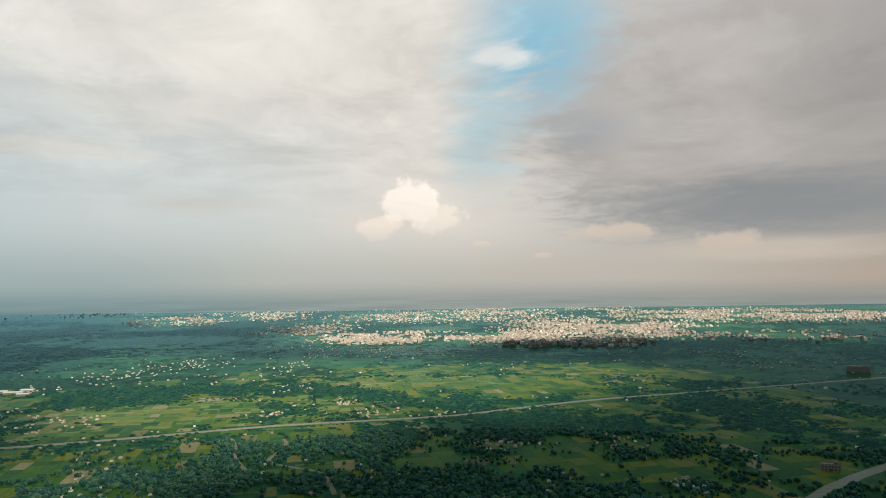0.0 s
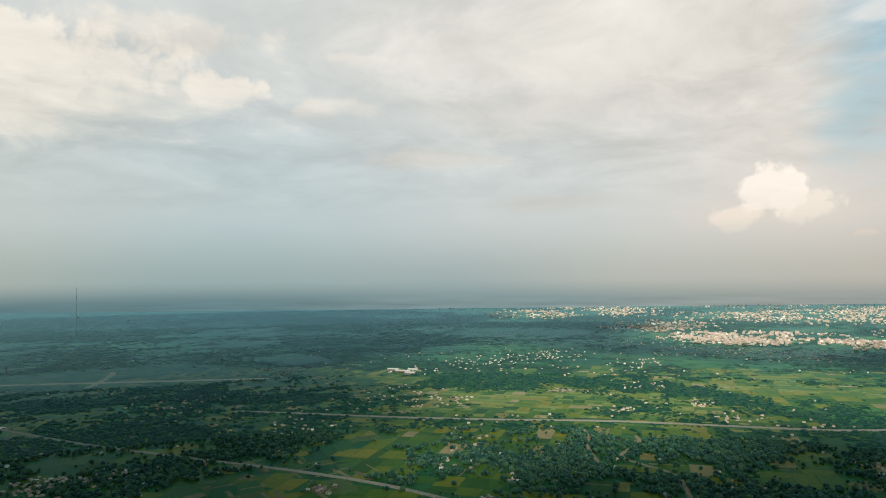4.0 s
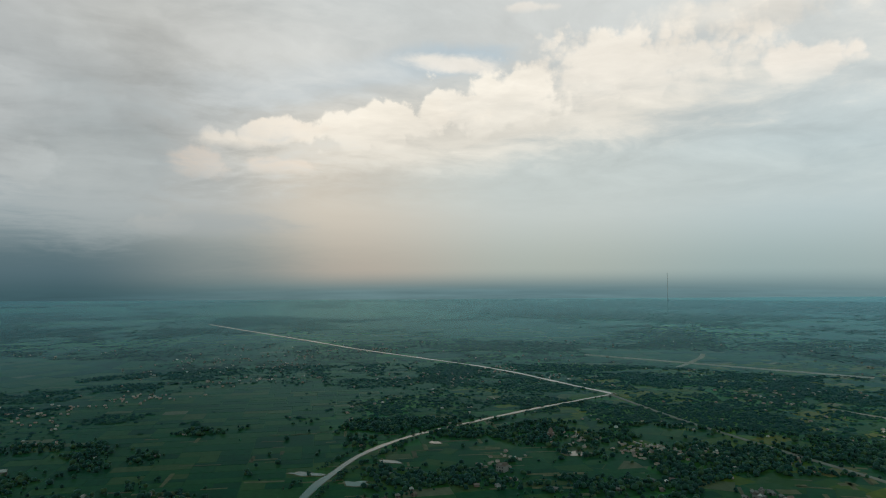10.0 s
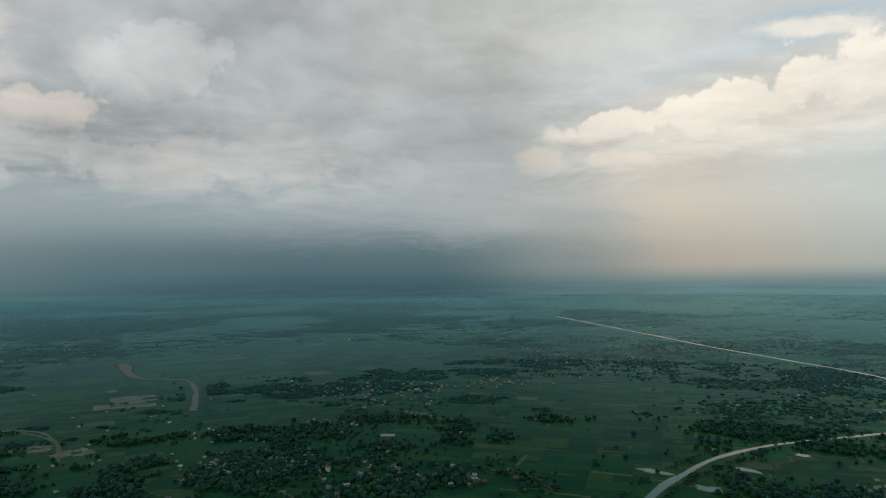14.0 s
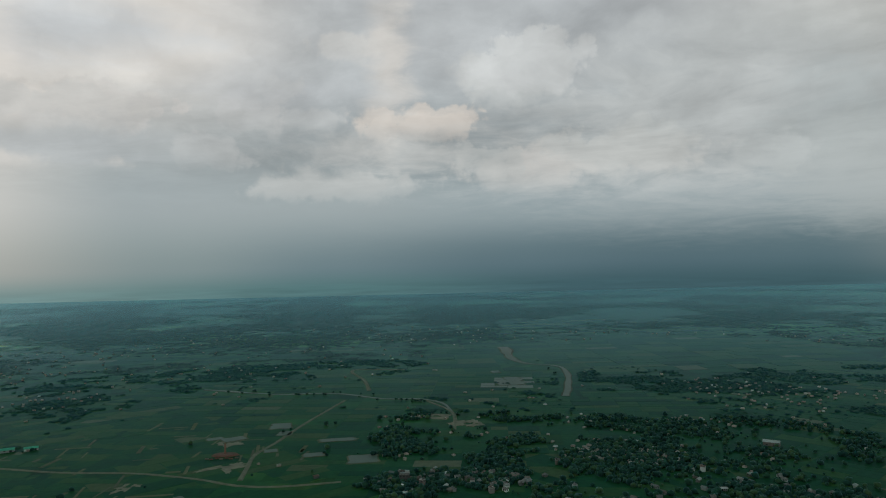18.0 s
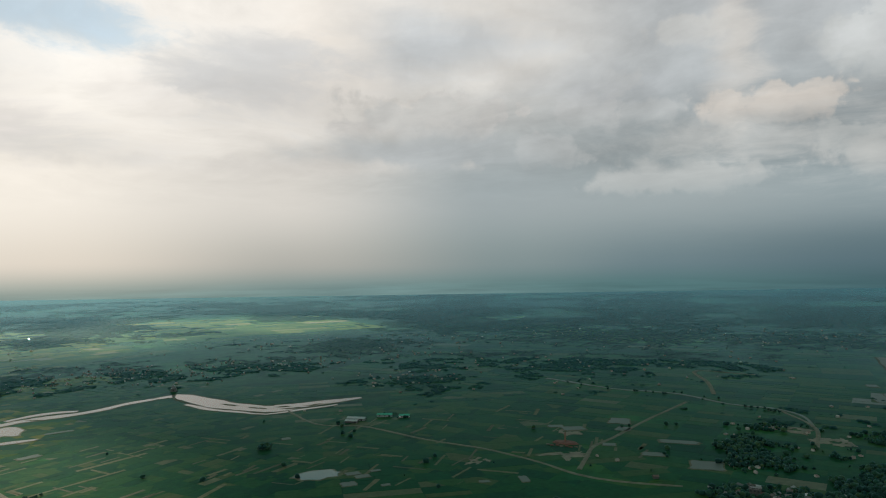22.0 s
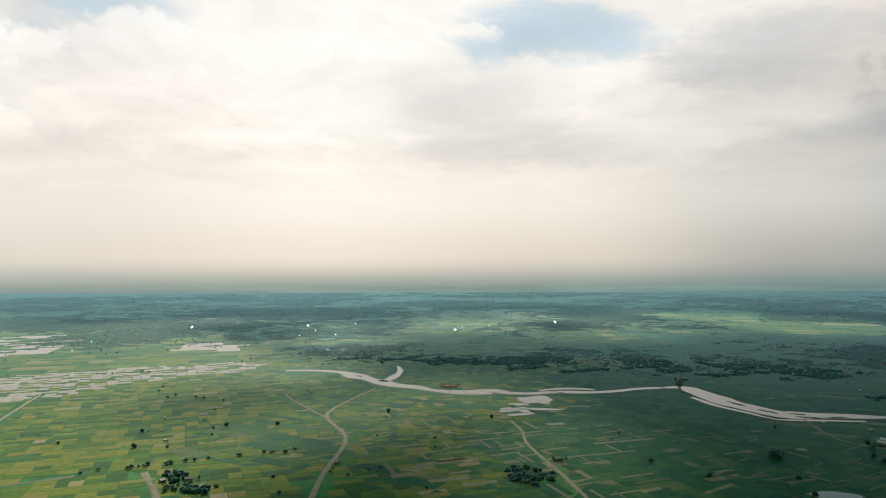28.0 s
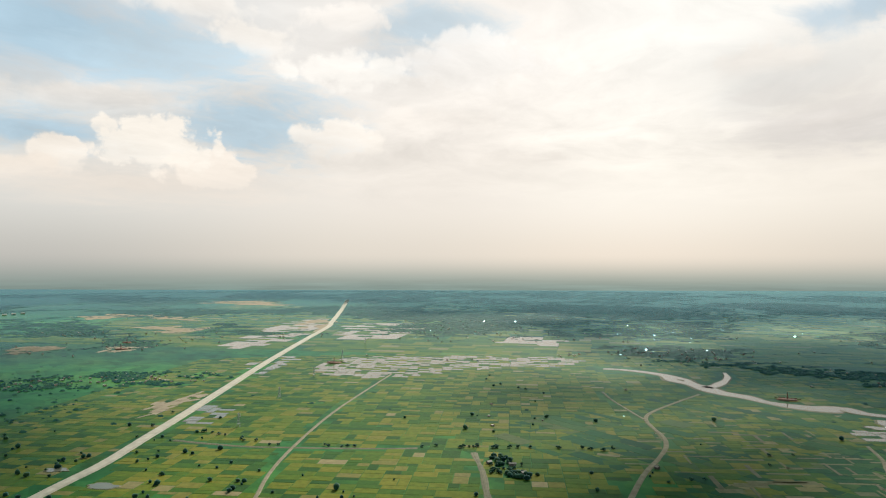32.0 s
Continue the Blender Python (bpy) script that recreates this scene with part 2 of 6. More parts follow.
cumulus(87.5, 8.6, 3.3, 0.9, (234, 222, 206), 0.85, 0, 0.25, 1.00)
cumulus(94.2, 8.5, 3.3, 1.6, (230, 216, 200), 0.85, 0, 0.25, 1.00)
cumulus(38.7, 13.8, 2.8, 1.0, (228, 223, 213), 0.80, 0, 0.25, 1.00)
cumulus(66.9, 21.1, 2.8, 0.5, (230, 225, 215), 0.80, 0, 0.30, 1.00)
cloud(56.8, 7.0, 18.9, 1.9, (196, 204, 201), 0.90, 0.80, 0.50)
cloud(115.2, 1.0, 21.7, 2.6, (92, 117, 124), 0.95, 0.60, 0.40)
cloud(110.8, 10.8, 17.0, 6.1, (190, 194, 193), 0.70, 0.90, 0.90)
cloud(101.2, 8.2, 5.2, 5.2, (172, 179, 179), 0.50, 1.00, 0.85)
cumulus(101.2, 8.2, 5.9, 3.5, (178, 184, 183), 0.65, 0, 0.20, 2.00)
cumulus(96.5, 3.7, 3.3, 1.2, (184, 186, 182), 0.60, 0, 0.25, 1.00)
cloud(93.2, 3.9, 5.2, 0.8, (166, 172, 172), 0.80, 1.20, 0.70)
cumulus(125.9, 15.1, 5.2, 3.5, (206, 209, 206), 0.70, 0, 0.22, 1.20)
cumulus(128.7, 15.8, 3.3, 2.2, (208, 210, 207), 0.70, 0, 0.22, 1.20)
cumulus(119.0, 8.5, 10.4, 2.5, (212, 211, 206), 0.70, 0, 0.22, 1.20)
cumulus(125.5, 7.5, 7.1, 2.4, (208, 207, 203), 0.70, 0, 0.22, 1.20)
cloud(117.3, 3.9, 15.6, 1.4, (150, 163, 167), 0.95, 0.80, 0.35)
cumulus(91.3, 10.4, 3.3, 0.9, (238, 229, 214), 0.60, 0, 0.30, 1.00)
cloud(73.4, 17.0, 3.6, 0.6, (240, 233, 221), 0.60, 1.40, 0.85, -6)
cloud(89.7, 17.9, 9.4, 3.3, (210, 210, 205), 0.80, 1.00, 0.60)
cumulus(124.6, 16.3, 6.1, 3.1, (208, 211, 210), 0.85, 0, 0.12, 1.60)
cumulus(134.0, 12.2, 6.6, 1.6, (220, 213, 204), 0.80, 0, 0.14, 1.60)
cumulus(128.6, 8.6, 3.3, 2.0, (198, 202, 200), 0.75, 0, 0.14, 1.50)
cumulus(146.1, 14.3, 3.8, 1.7, (204, 205, 202), 0.80, 0, 0.16, 1.00)
cumulus(143.2, 12.2, 3.8, 1.5, (196, 199, 198), 0.80, 0, 0.18, 1.00)
cloud(126.0, 16.3, 6.1, 1.9, (196, 200, 201), 0.90, 1.00, 0.30)
cumulus(134.0, 11.6, 5.7, 1.5, (222, 215, 206), 0.80, 0, 0.14, 1.60)
cloud(135.9, 9.6, 7.5, 1.7, (194, 195, 192), 0.80, 1.20, 0.70)
cloud(137.2, 17.0, 1.4, 5.2, (222, 216, 207), 0.90, 0.80, 0.60)
cumulus(160.8, 12.6, 9.4, 1.9, (216, 212, 206), 0.92, -4, 0.13, 1.20)
cumulus(166.7, 11.5, 5.7, 1.2, (210, 207, 202), 0.80, 0, 0.20, 1.00)
cloud(162.9, 9.9, 7.5, 0.9, (176, 182, 184), 0.95, 1.00, 0.50)
cumulus(147.7, 12.9, 3.5, 2.5, (202, 203, 201), 0.85, 0, 0.15, 1.20)
cumulus(151.4, 9.4, 4.2, 1.7, (192, 195, 194), 0.80, -10, 0.16, 1.20)
cumulus(142.1, 6.7, 7.1, 1.7, (188, 191, 189), 0.60, 0, 0.20, 1.00)
cloud(160.8, 18.5, 6.1, 1.9, (196, 201, 203), 0.90, 1.20, 0.60)
cloud(170.0, 16.8, 4.2, 3.8, (242, 234, 223), 0.60, 1.20, 0.90)
cloud(155.7, 16.3, 4.2, 1.2, (216, 213, 207), 0.70, 1.20, 0.70)
cloud(113.5, 0.5, 17.0, 2.4, (84, 108, 118), 0.95, 0.60, 0.40)
cumulus(159.9, 12.1, 8.0, 2.5, (202, 201, 198), 0.92, -3, 0.13, 1.20)
cloud(162.7, 9.5, 7.1, 0.8, (176, 180, 181), 0.95, 1.00, 0.50)
cloud(161.2, 18.7, 6.6, 2.0, (194, 199, 202), 0.95, 1.20, 0.60)
cloud(177.2, 16.5, 5.2, 1.6, (206, 208, 207), 0.90, 1.30, 0.60)
cloud(194.5, 10.3, 5.7, 1.2, (206, 204, 200), 0.80, 1.30, 0.60)
cumulus(183.5, 13.2, 6.1, 1.1, (250, 244, 234), 0.70, 0, 0.30, 1.40)
cumulus(195.6, 17.0, 5.2, 1.4, (255, 250, 242), 0.80, 0, 0.25, 1.40)
cloud(189.8, 18.3, 6.6, 1.9, (202, 217, 225), 0.50, 1.20, 0.90)
cloud(145.7, 14.6, 6.6, 1.7, (188, 192, 194), 0.90, 1.20, 0.50)
cumulus(175.5, 8.1, 15.6, 1.0, (216, 211, 204), 0.50, 0, 0.40, 1.00)
cloud(199.2, 14.1, 5.7, 2.4, (222, 220, 215), 0.80, 1.20, 0.80)
cloud(175.3, 14.9, 7.1, 2.6, (204, 203, 201), 0.70, 1.30, 0.80)
cumulus(184.0, 13.2, 5.2, 1.4, (244, 238, 230), 0.70, -4, 0.30, 1.30)
cloud(191.7, 19.5, 6.1, 2.3, (196, 213, 224), 0.50, 1.20, 0.90)
cumulus(197.8, 18.7, 2.8, 1.4, (255, 251, 244), 0.80, 0, 0.20, 1.50)
cloud(193.2, 9.4, 8.0, 0.9, (214, 211, 206), 0.90, 1.30, 0.70)
cloud(230.3, 16.9, 3.3, 1.0, (208, 218, 224), 0.70, 1.40, 0.70)
cumulus(220.6, 8.4, 5.2, 0.9, (240, 232, 222), 0.60, 0, 0.30, 1.00)
cumulus(227.7, 11.3, 7.1, 1.7, (248, 240, 230), 0.60, 0, 0.25, 1.00)
cloud(256.7, 16.7, 7.1, 2.4, (176, 205, 222), 0.60, 1.20, 0.90)
cloud(249.5, 15.7, 5.2, 1.9, (190, 212, 224), 0.60, 1.30, 0.80)
cloud(241.9, 11.0, 5.7, 2.6, (186, 209, 222), 0.60, 1.20, 0.90)
cloud(227.2, 19.6, 4.7, 1.6, (194, 213, 224), 0.60, 1.30, 0.85)
cloud(257.0, 9.5, 5.2, 1.0, (182, 207, 222), 0.70, 1.20, 0.90)
cloud(195.4, 17.2, 3.3, 1.1, (196, 213, 224), 0.60, 1.30, 0.70)
cumulus(254.5, 12.1, 9.4, 1.2, (234, 228, 220), 0.80, 0, 0.30, 1.40)
cumulus(242.8, 17.6, 4.7, 1.6, (250, 244, 235), 0.90, -4, 0.20, 1.40)
cumulus(234.7, 19.4, 4.2, 1.6, (250, 244, 236), 0.90, 0, 0.20, 1.40)
cumulus(247.1, 19.6, 5.7, 1.2, (250, 244, 235), 0.80, 0, 0.25, 1.40)
cloud(250.6, 6.0, 9.0, 1.4, (240, 228, 215), 0.80, 1.20, 0.70)
cumulus(245.4, 7.1, 5.2, 2.1, (252, 241, 228), 0.95, 0, 0.14, 1.40)
cumulus(249.7, 9.1, 5.0, 2.7, (255, 247, 235), 1.00, 0, 0.10, 1.60)
cumulus(253.0, 10.3, 1.5, 1.0, (255, 246, 233), 0.90, 0, 0.14, 1.50)
cumulus(255.7, 8.2, 2.9, 1.7, (254, 244, 231), 0.95, 0, 0.12, 1.50)
cumulus(258.3, 6.8, 2.8, 1.1, (246, 234, 220), 0.80, 0, 0.20, 1.00)
cumulus(234.7, 15.5, 5.7, 2.4, (255, 250, 242), 0.85, 0, 0.18, 1.40)
cumulus(235.2, 10.1, 4.2, 2.0, (252, 244, 233), 0.90, 0, 0.16, 1.30)
cumulus(223.9, 16.5, 7.1, 2.8, (255, 251, 245), 0.80, 0, 0.20, 1.40)
cloud(197.2, 10.5, 5.2, 2.4, (222, 215, 208), 0.80, 1.30, 0.70)
cumulus(201.7, 15.0, 4.7, 1.4, (244, 236, 226), 0.60, 0, 0.30, 1.00)
cumulus(116.7, 9.3, 8.0, 2.4, (196, 200, 198), 0.70, 0, 0.14, 1.60)
cumulus(106.4, 7.9, 4.2, 1.7, (190, 195, 194), 0.60, 0, 0.16, 1.60)
cumulus(139.3, 17.8, 4.2, 1.6, (214, 213, 208), 0.60, 0, 0.20, 1.60)
cumulus(162.7, 12.8, 9.0, 1.9, (216, 212, 205), 0.75, -2, 0.13, 1.50)
cumulus(125.2, 16.5, 5.2, 2.8, (206, 209, 208), 0.70, 0, 0.12, 1.50)
cumulus(140.6, 6.5, 9.9, 1.4, (196, 199, 197), 0.50, 0, 0.20, 1.50)
cumulus(161.0, 12.3, 8.5, 2.1, (204, 204, 200), 0.60, -3, 0.13, 1.50)

# billows and streaks through the whole cloud cover, fading towards the horizon
depth = wrange(up_deg, 3.0, 11.0, 0.0, 1.0)
relief = wmath("ADD", wmath("MULTIPLY", wmath("SUBTRACT", roll_, 0.48), 0.62), wmath("MULTIPLY", wmath("SUBTRACT", shred, 0.5), 0.3))
# heaped billows in the storm cloud
heaps = wmath("MULTIPLY", wmath("MULTIPLY", wrange(head_deg, 86.0, 106.0), wrange(head_deg, 182.0, 158.0)), wrange(up_deg, 5.0, 8.5))
relief = wmath("ADD", relief, wmath("MULTIPLY", wmath("MULTIPLY", wmath("SUBTRACT", 0.5, puff.outputs["Distance"]), 0.3), heaps))
gain = wmath("MULTIPLY_ADD", relief, depth, 1.0)
col = wvec("MULTIPLY", col, wvec("ADD", wmath("SUBTRACT", gain, 1.0), (1.0, 1.0, 1.0)))
# the far plain under the horizon, its haze and storm shade painted into the tones
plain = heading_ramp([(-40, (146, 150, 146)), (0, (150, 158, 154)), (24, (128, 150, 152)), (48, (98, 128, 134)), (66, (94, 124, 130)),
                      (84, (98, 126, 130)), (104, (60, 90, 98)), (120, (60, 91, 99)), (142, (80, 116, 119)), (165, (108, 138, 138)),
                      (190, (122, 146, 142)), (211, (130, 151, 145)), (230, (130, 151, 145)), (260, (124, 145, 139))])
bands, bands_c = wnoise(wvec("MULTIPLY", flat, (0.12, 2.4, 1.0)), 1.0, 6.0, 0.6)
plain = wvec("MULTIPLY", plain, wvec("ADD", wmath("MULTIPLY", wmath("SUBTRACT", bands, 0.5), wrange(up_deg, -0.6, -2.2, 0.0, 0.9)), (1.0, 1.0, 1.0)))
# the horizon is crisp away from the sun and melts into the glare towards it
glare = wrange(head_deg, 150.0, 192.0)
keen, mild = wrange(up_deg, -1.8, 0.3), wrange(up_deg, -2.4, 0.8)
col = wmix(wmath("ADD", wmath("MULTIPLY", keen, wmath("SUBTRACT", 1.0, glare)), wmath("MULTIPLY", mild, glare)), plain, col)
sky = WN.new("ShaderNodeTexSky")
sky.sky_type = "NISHITA"
sky.sun_disc = False
sky.sun_elevation, sky.sun_rotation = radians(SUN_UP), radians(-SUN_HEAD)
clear = wvec("MULTIPLY", sky.outputs[0], (0.1, 0.1, 0.1))
col = wmix(0.97, clear, col)
back = WN.new("ShaderNodeBackground")
back.inputs["Strength"].default_value = 0.707
WL.new(col, back.inputs["Color"])
wout = WN.new("ShaderNodeOutputWorld")
WL.new(back.outputs[0], wout.inputs["Surface"])

sun_data = bpy.data.lights.new("sun", "SUN")
sun_data.energy, sun_data.angle, sun_data.color = 5.0, radians(3.0), (1.0, 0.92, 0.76)
sun = new("sun", sun_data)
sun_way = Vector((-math.sin(radians(SUN_HEAD)) * math.cos(radians(SUN_UP)), math.cos(radians(SUN_HEAD)) * math.cos(radians(SUN_UP)), math.sin(radians(SUN_UP))))
sun.matrix_world = look(sun_way * 3000, (0, 0, 0))

# ---- materials ----


def material(name, rough=0.8, ior=1.45):
    m = bpy.data.materials.new(name)
    m.use_nodes = True
    b = m.node_tree.nodes["Principled BSDF"]
    b.inputs["Roughness"].default_value, b.inputs["IOR"].default_value = rough, ior
    return m, m.node_tree.nodes, m.node_tree.links, b


def haze_gloss(m, ior=1.031, rough=0.12, tint=(0.38, 0.735, 0.85)):
    """Stand in for distance haze: a teal-tinted gloss, seen at a grazing angle only."""
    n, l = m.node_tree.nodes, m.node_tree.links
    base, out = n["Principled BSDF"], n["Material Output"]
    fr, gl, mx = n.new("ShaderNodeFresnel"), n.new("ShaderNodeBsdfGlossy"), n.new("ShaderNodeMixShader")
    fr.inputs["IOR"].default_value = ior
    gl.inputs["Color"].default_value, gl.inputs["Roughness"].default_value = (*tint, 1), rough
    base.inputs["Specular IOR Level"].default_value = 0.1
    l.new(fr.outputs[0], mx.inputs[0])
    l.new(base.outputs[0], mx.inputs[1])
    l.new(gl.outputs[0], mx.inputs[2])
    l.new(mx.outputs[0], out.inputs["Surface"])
    return m


def ramp_node(nodes, links, fac, stops, constant=False):
    n = nodes.new("ShaderNodeValToRGB")
    n.color_ramp.interpolation = "CONSTANT" if constant else "LINEAR"
    while len(n.color_ramp.elements) < len(stops):
        n.color_ramp.elements.new(0.5)
    for e, (p, c) in zip(n.color_ramp.elements, stops):
        e.position, e.color = p, (*c, 1)
    links.new(fac, n.inputs[0])
    return n.outputs[0]


def noise_node(nodes, links, scale, detail=4.0, rough=0.55, vec=None):
    n = nodes.new("ShaderNodeTexNoise")
    n.inputs["Scale"].default_value, n.inputs["Detail"].default_value, n.inputs["Roughness"].default_value = scale, detail, rough
    if vec is None:
        g = nodes.new("ShaderNodeNewGeometry")
        vec = g.outputs["Position"]
    links.new(vec, n.inputs["Vector"])
    return n.outputs["Fac"]


def mix_node(nodes, links, fac, a, b, blend="MIX"):
    n = nodes.new("ShaderNodeMix")
    n.data_type, n.blend_type = "RGBA", blend
    for i, v in ((0, fac), (6, a), (7, b)):
        if isinstance(v, (int, float)):
            n.inputs[i].default_value = v
        elif isinstance(v, tuple):
            n.inputs[i].default_value = (*v, 1) if len(v) == 3 else v
        else:
            links.new(v, n.inputs[i])
    return n.outputs[2]


def bump_node(nodes, links, bsdf, height, strength, distance):
    n = nodes.new("ShaderNodeBump")
    n.inputs["Strength"].default_value, n.inputs["Distance"].default_value = strength, distance
    links.new(height, n.inputs["Height"])
    links.new(n.outputs[0], bsdf.inputs["Normal"])


def simple(name, stops, scale, rough=0.85, ior=1.35, use="island", bump=0.0):
    """Grain by noise, and a shade of its own for each piece ('island') or object ('object')."""
    m, n, l, b = material(name, rough, ior)
    c = ramp_node(n, l, noise_node(n, l, scale, 5.0), stops)
    if use == "island":
        r = n.new("ShaderNodeNewGeometry").outputs["Random Per Island"]
    else:
        r = n.new("ShaderNodeObjectInfo").outputs["Random"]
    v = ramp_node(n, l, r, [(0.0, (0.62, 0.62, 0.62)), (0.5, (0.95, 0.95, 0.93)), (1.0, (1.25, 1.22, 1.12))])
    l.new(mix_node(n, l, 1.0, c, v, "MULTIPLY"), b.inputs["Base Color"])
    if bump:
        bump_node(n, l, b, noise_node(n, l, scale * 3, 4.0), bump, 0.3)
    return m


def by_piece(name, stops, rough, ior, use, grain=0.35, scale=0.2):
    """Each piece picks one colour of the ramp; a fine grain lies over it."""
    m, n, l, b = material(name, rough, ior)
    if use == "island":
        r = n.new("ShaderNodeNewGeometry").outputs["Random Per Island"]
    else:
        r = n.new("ShaderNodeObjectInfo").outputs["Random"]
    c = ramp_node(n, l, r, stops, False)
    g = ramp_node(n, l, noise_node(n, l, scale, 5.0, 0.6), [(0.25, (1 - grain, 1 - grain, 1 - grain)), (0.75, (1 + grain, 1 + grain, 1 + grain))])
    l.new(mix_node(n, l, 1.0, c, g, "MULTIPLY"), b.inputs["Base Color"])
    return m


def ground_material():
    m, n, l, b = material("meadow_and_fields", GLOSS_ROUGH, GLOSS_IOR)
    geo = n.new("ShaderNodeNewGeometry").outputs["Position"]
    broad = noise_node(n, l, 0.0032, 6.0, 0.68, geo)
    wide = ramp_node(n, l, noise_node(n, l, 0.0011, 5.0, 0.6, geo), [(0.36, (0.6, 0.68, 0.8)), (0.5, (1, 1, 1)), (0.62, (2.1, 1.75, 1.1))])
    grass = ramp_node(n, l, broad, [(0.3, (0.005, 0.040, 0.020)), (0.45, (0.009, 0.062, 0.024)), (0.56, (0.022, 0.080, 0.022)), (0.7, (0.052, 0.088, 0.022))])
    warp = n.new("ShaderNodeMapping")
    warp.inputs["Rotation"].default_value = (0, 0, radians(28))
    warp.inputs["Scale"].default_value = (0.02, 0.042, 0.0)
    l.new(geo, warp.inputs["Vector"])
    vor = n.new("ShaderNodeTexVoronoi")
    vor.distance = "CHEBYCHEV"
    vor.inputs["Scale"].default_value = 1.0
    l.new(warp.outputs[0], vor.inputs["Vector"])
    tint = ramp_node(n, l, vor.outputs["Color"], [(0.15, (0.55, 0.62, 0.5)), (0.4, (0.9, 0.95, 0.85)), (0.62, (1.1, 1.06, 1.0)), (0.85, (1.25, 1.12, 1.1)), (0.97, (1.7, 1.3, 1.4))])
    c = mix_node(n, l, 0.75, grass, mix_node(n, l, 1.0, grass, tint, "MULTIPLY"))
    spots = ramp_node(n, l, noise_node(n, l, 0.03, 6.0, 0.65, geo), [(0.35, (0.6, 0.65, 0.6)), (0.5, (1, 1, 1)), (0.72, (1.35, 1.2, 1.15))])
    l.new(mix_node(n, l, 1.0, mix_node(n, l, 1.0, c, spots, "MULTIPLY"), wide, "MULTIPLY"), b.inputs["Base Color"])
    return m


GLOSS_ROUGH, GLOSS_IOR = 0.8, 1.3
GROUND = ground_material()
LEAF = by_piece("tree_leaves", [(0.0, (0.006, 0.03, 0.024)), (0.4, (0.011, 0.045, 0.03)), (0.75, (0.02, 0.062, 0.032)), (1.0, (0.046, 0.085, 0.034))], 0.8, 1.15, "island", 0.5, 0.5)
# teal sheen on the leaves stands in for thin haze over the crowns
leaf_ = LEAF.node_tree.nodes["Principled BSDF"]
leaf_.inputs["Sheen Weight"].default_value, leaf_.inputs["Sheen Roughness"].default_value = 0.2, 0.5
leaf_.inputs["Sheen Tint"].default_value = (0.4, 0.75, 0.85, 1)
BARK = simple("bark", [(0.3, (0.05, 0.04, 0.03)), (0.7, (0.12, 0.09, 0.07))], 2.0, 0.9)
GREENS = [(0.0, (0.006, 0.044, 0.020)), (0.3, (0.008, 0.058, 0.022)), (0.6, (0.014, 0.068, 0.021)), (0.88, (0.03, 0.078, 0.022)), (0.97, (0.055, 0.08, 0.03)), (1.0, (0.12, 0.12, 0.075))]
YELLOW_FIELD = by_piece("ripening_crop", [(0.0, (0.03, 0.075, 0.02)), (0.4, (0.055, 0.105, 0.022)), (0.75, (0.10, 0.135, 0.03)), (0.95, (0.14, 0.15, 0.045)), (1.0, (0.2, 0.17, 0.09))], 0.8, 1.3, "island", 0.3, 0.06)
GREEN_FIELD = by_piece("green_crop", GREENS, 0.8, 1.3, "island", 0.25, 0.15)
FIELD = by_piece("crop", [(0.0, (0.014, 0.050, 0.012)), (0.25, (0.028, 0.076, 0.011)), (0.5, (0.054, 0.094, 0.010)), (0.7, (0.082, 0.108, 0.011)), (0.9, (0.115, 0.116, 0.015)), (0.97, (0.12, 0.112, 0.04)), (1.0, (0.19, 0.16, 0.09))], GLOSS_ROUGH, GLOSS_IOR, "island", 0.25, 0.15)
PLOT = by_piece("crop_plot", [(0.0, (0.014, 0.050, 0.012)), (0.25, (0.028, 0.076, 0.011)), (0.5, (0.054, 0.094, 0.010)), (0.7, (0.082, 0.108, 0.011)), (0.9, (0.115, 0.116, 0.015)), (0.97, (0.12, 0.112, 0.04)), (1.0, (0.19, 0.16, 0.09))], GLOSS_ROUGH, GLOSS_IOR, "object", 0.25, 0.15)
# ground, crops and far woods fade to haze by this tinted gloss
haze_gloss(GROUND)
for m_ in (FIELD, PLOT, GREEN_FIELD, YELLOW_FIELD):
    haze_gloss(m_)
CANOPY = haze_gloss(by_piece("far_canopy", [(0.0, (0.006, 0.022, 0.018)), (0.5, (0.009, 0.032, 0.02)), (1.0, (0.02, 0.05, 0.024))], 0.8, 1.3, "island", 0.4, 0.12), 1.022, 0.08)
MID_LEAF = haze_gloss(by_piece("mid_leaves", [(0.0, (0.006, 0.032, 0.027)), (0.5, (0.011, 0.046, 0.031)), (1.0, (0.03, 0.07, 0.035))], 0.8, 1.15, "island", 0.5, 0.3), 1.029, 0.07)
ASPHALT = simple("worn_road", [(0.3, (0.16, 0.15, 0.13)), (0.7, (0.26, 0.24, 0.2))], 0.2, 0.7)
DIRT = simple("pale_dirt", [(0.3, (0.13, 0.12, 0.08)), (0.7, (0.24, 0.21, 0.15))], 0.15, 0.9)
CONCRETE = simple("pale_concrete", [(0.3, (0.33, 0.31, 0.27)), (0.7, (0.46, 0.43, 0.38))], 0.12, 0.8)
MUD = simple("wet_mud", [(0.3, (0.05, 0.06, 0.03)), (0.7, (0.12, 0.11, 0.06))], 0.1, 0.8)
SAND = simple("bare_sand", [(0.3, (0.13, 0.11, 0.08)), (0.7, (0.25, 0.21, 0.165))], 0.08, 0.9)
STUBBLE = simple("dry_stubble", [(0.3, (0.09, 0.10, 0.045)), (0.7, (0.17, 0.16, 0.09))], 0.15, 0.9)
BRICK = simple("kiln_brick", [(0.3, (0.15, 0.07, 0.055)), (0.7, (0.24, 0.12, 0.09))], 0.3, 0.9)
WATER, wn_, wl_, wb_ = material("still_water", 0.08, 1.33)
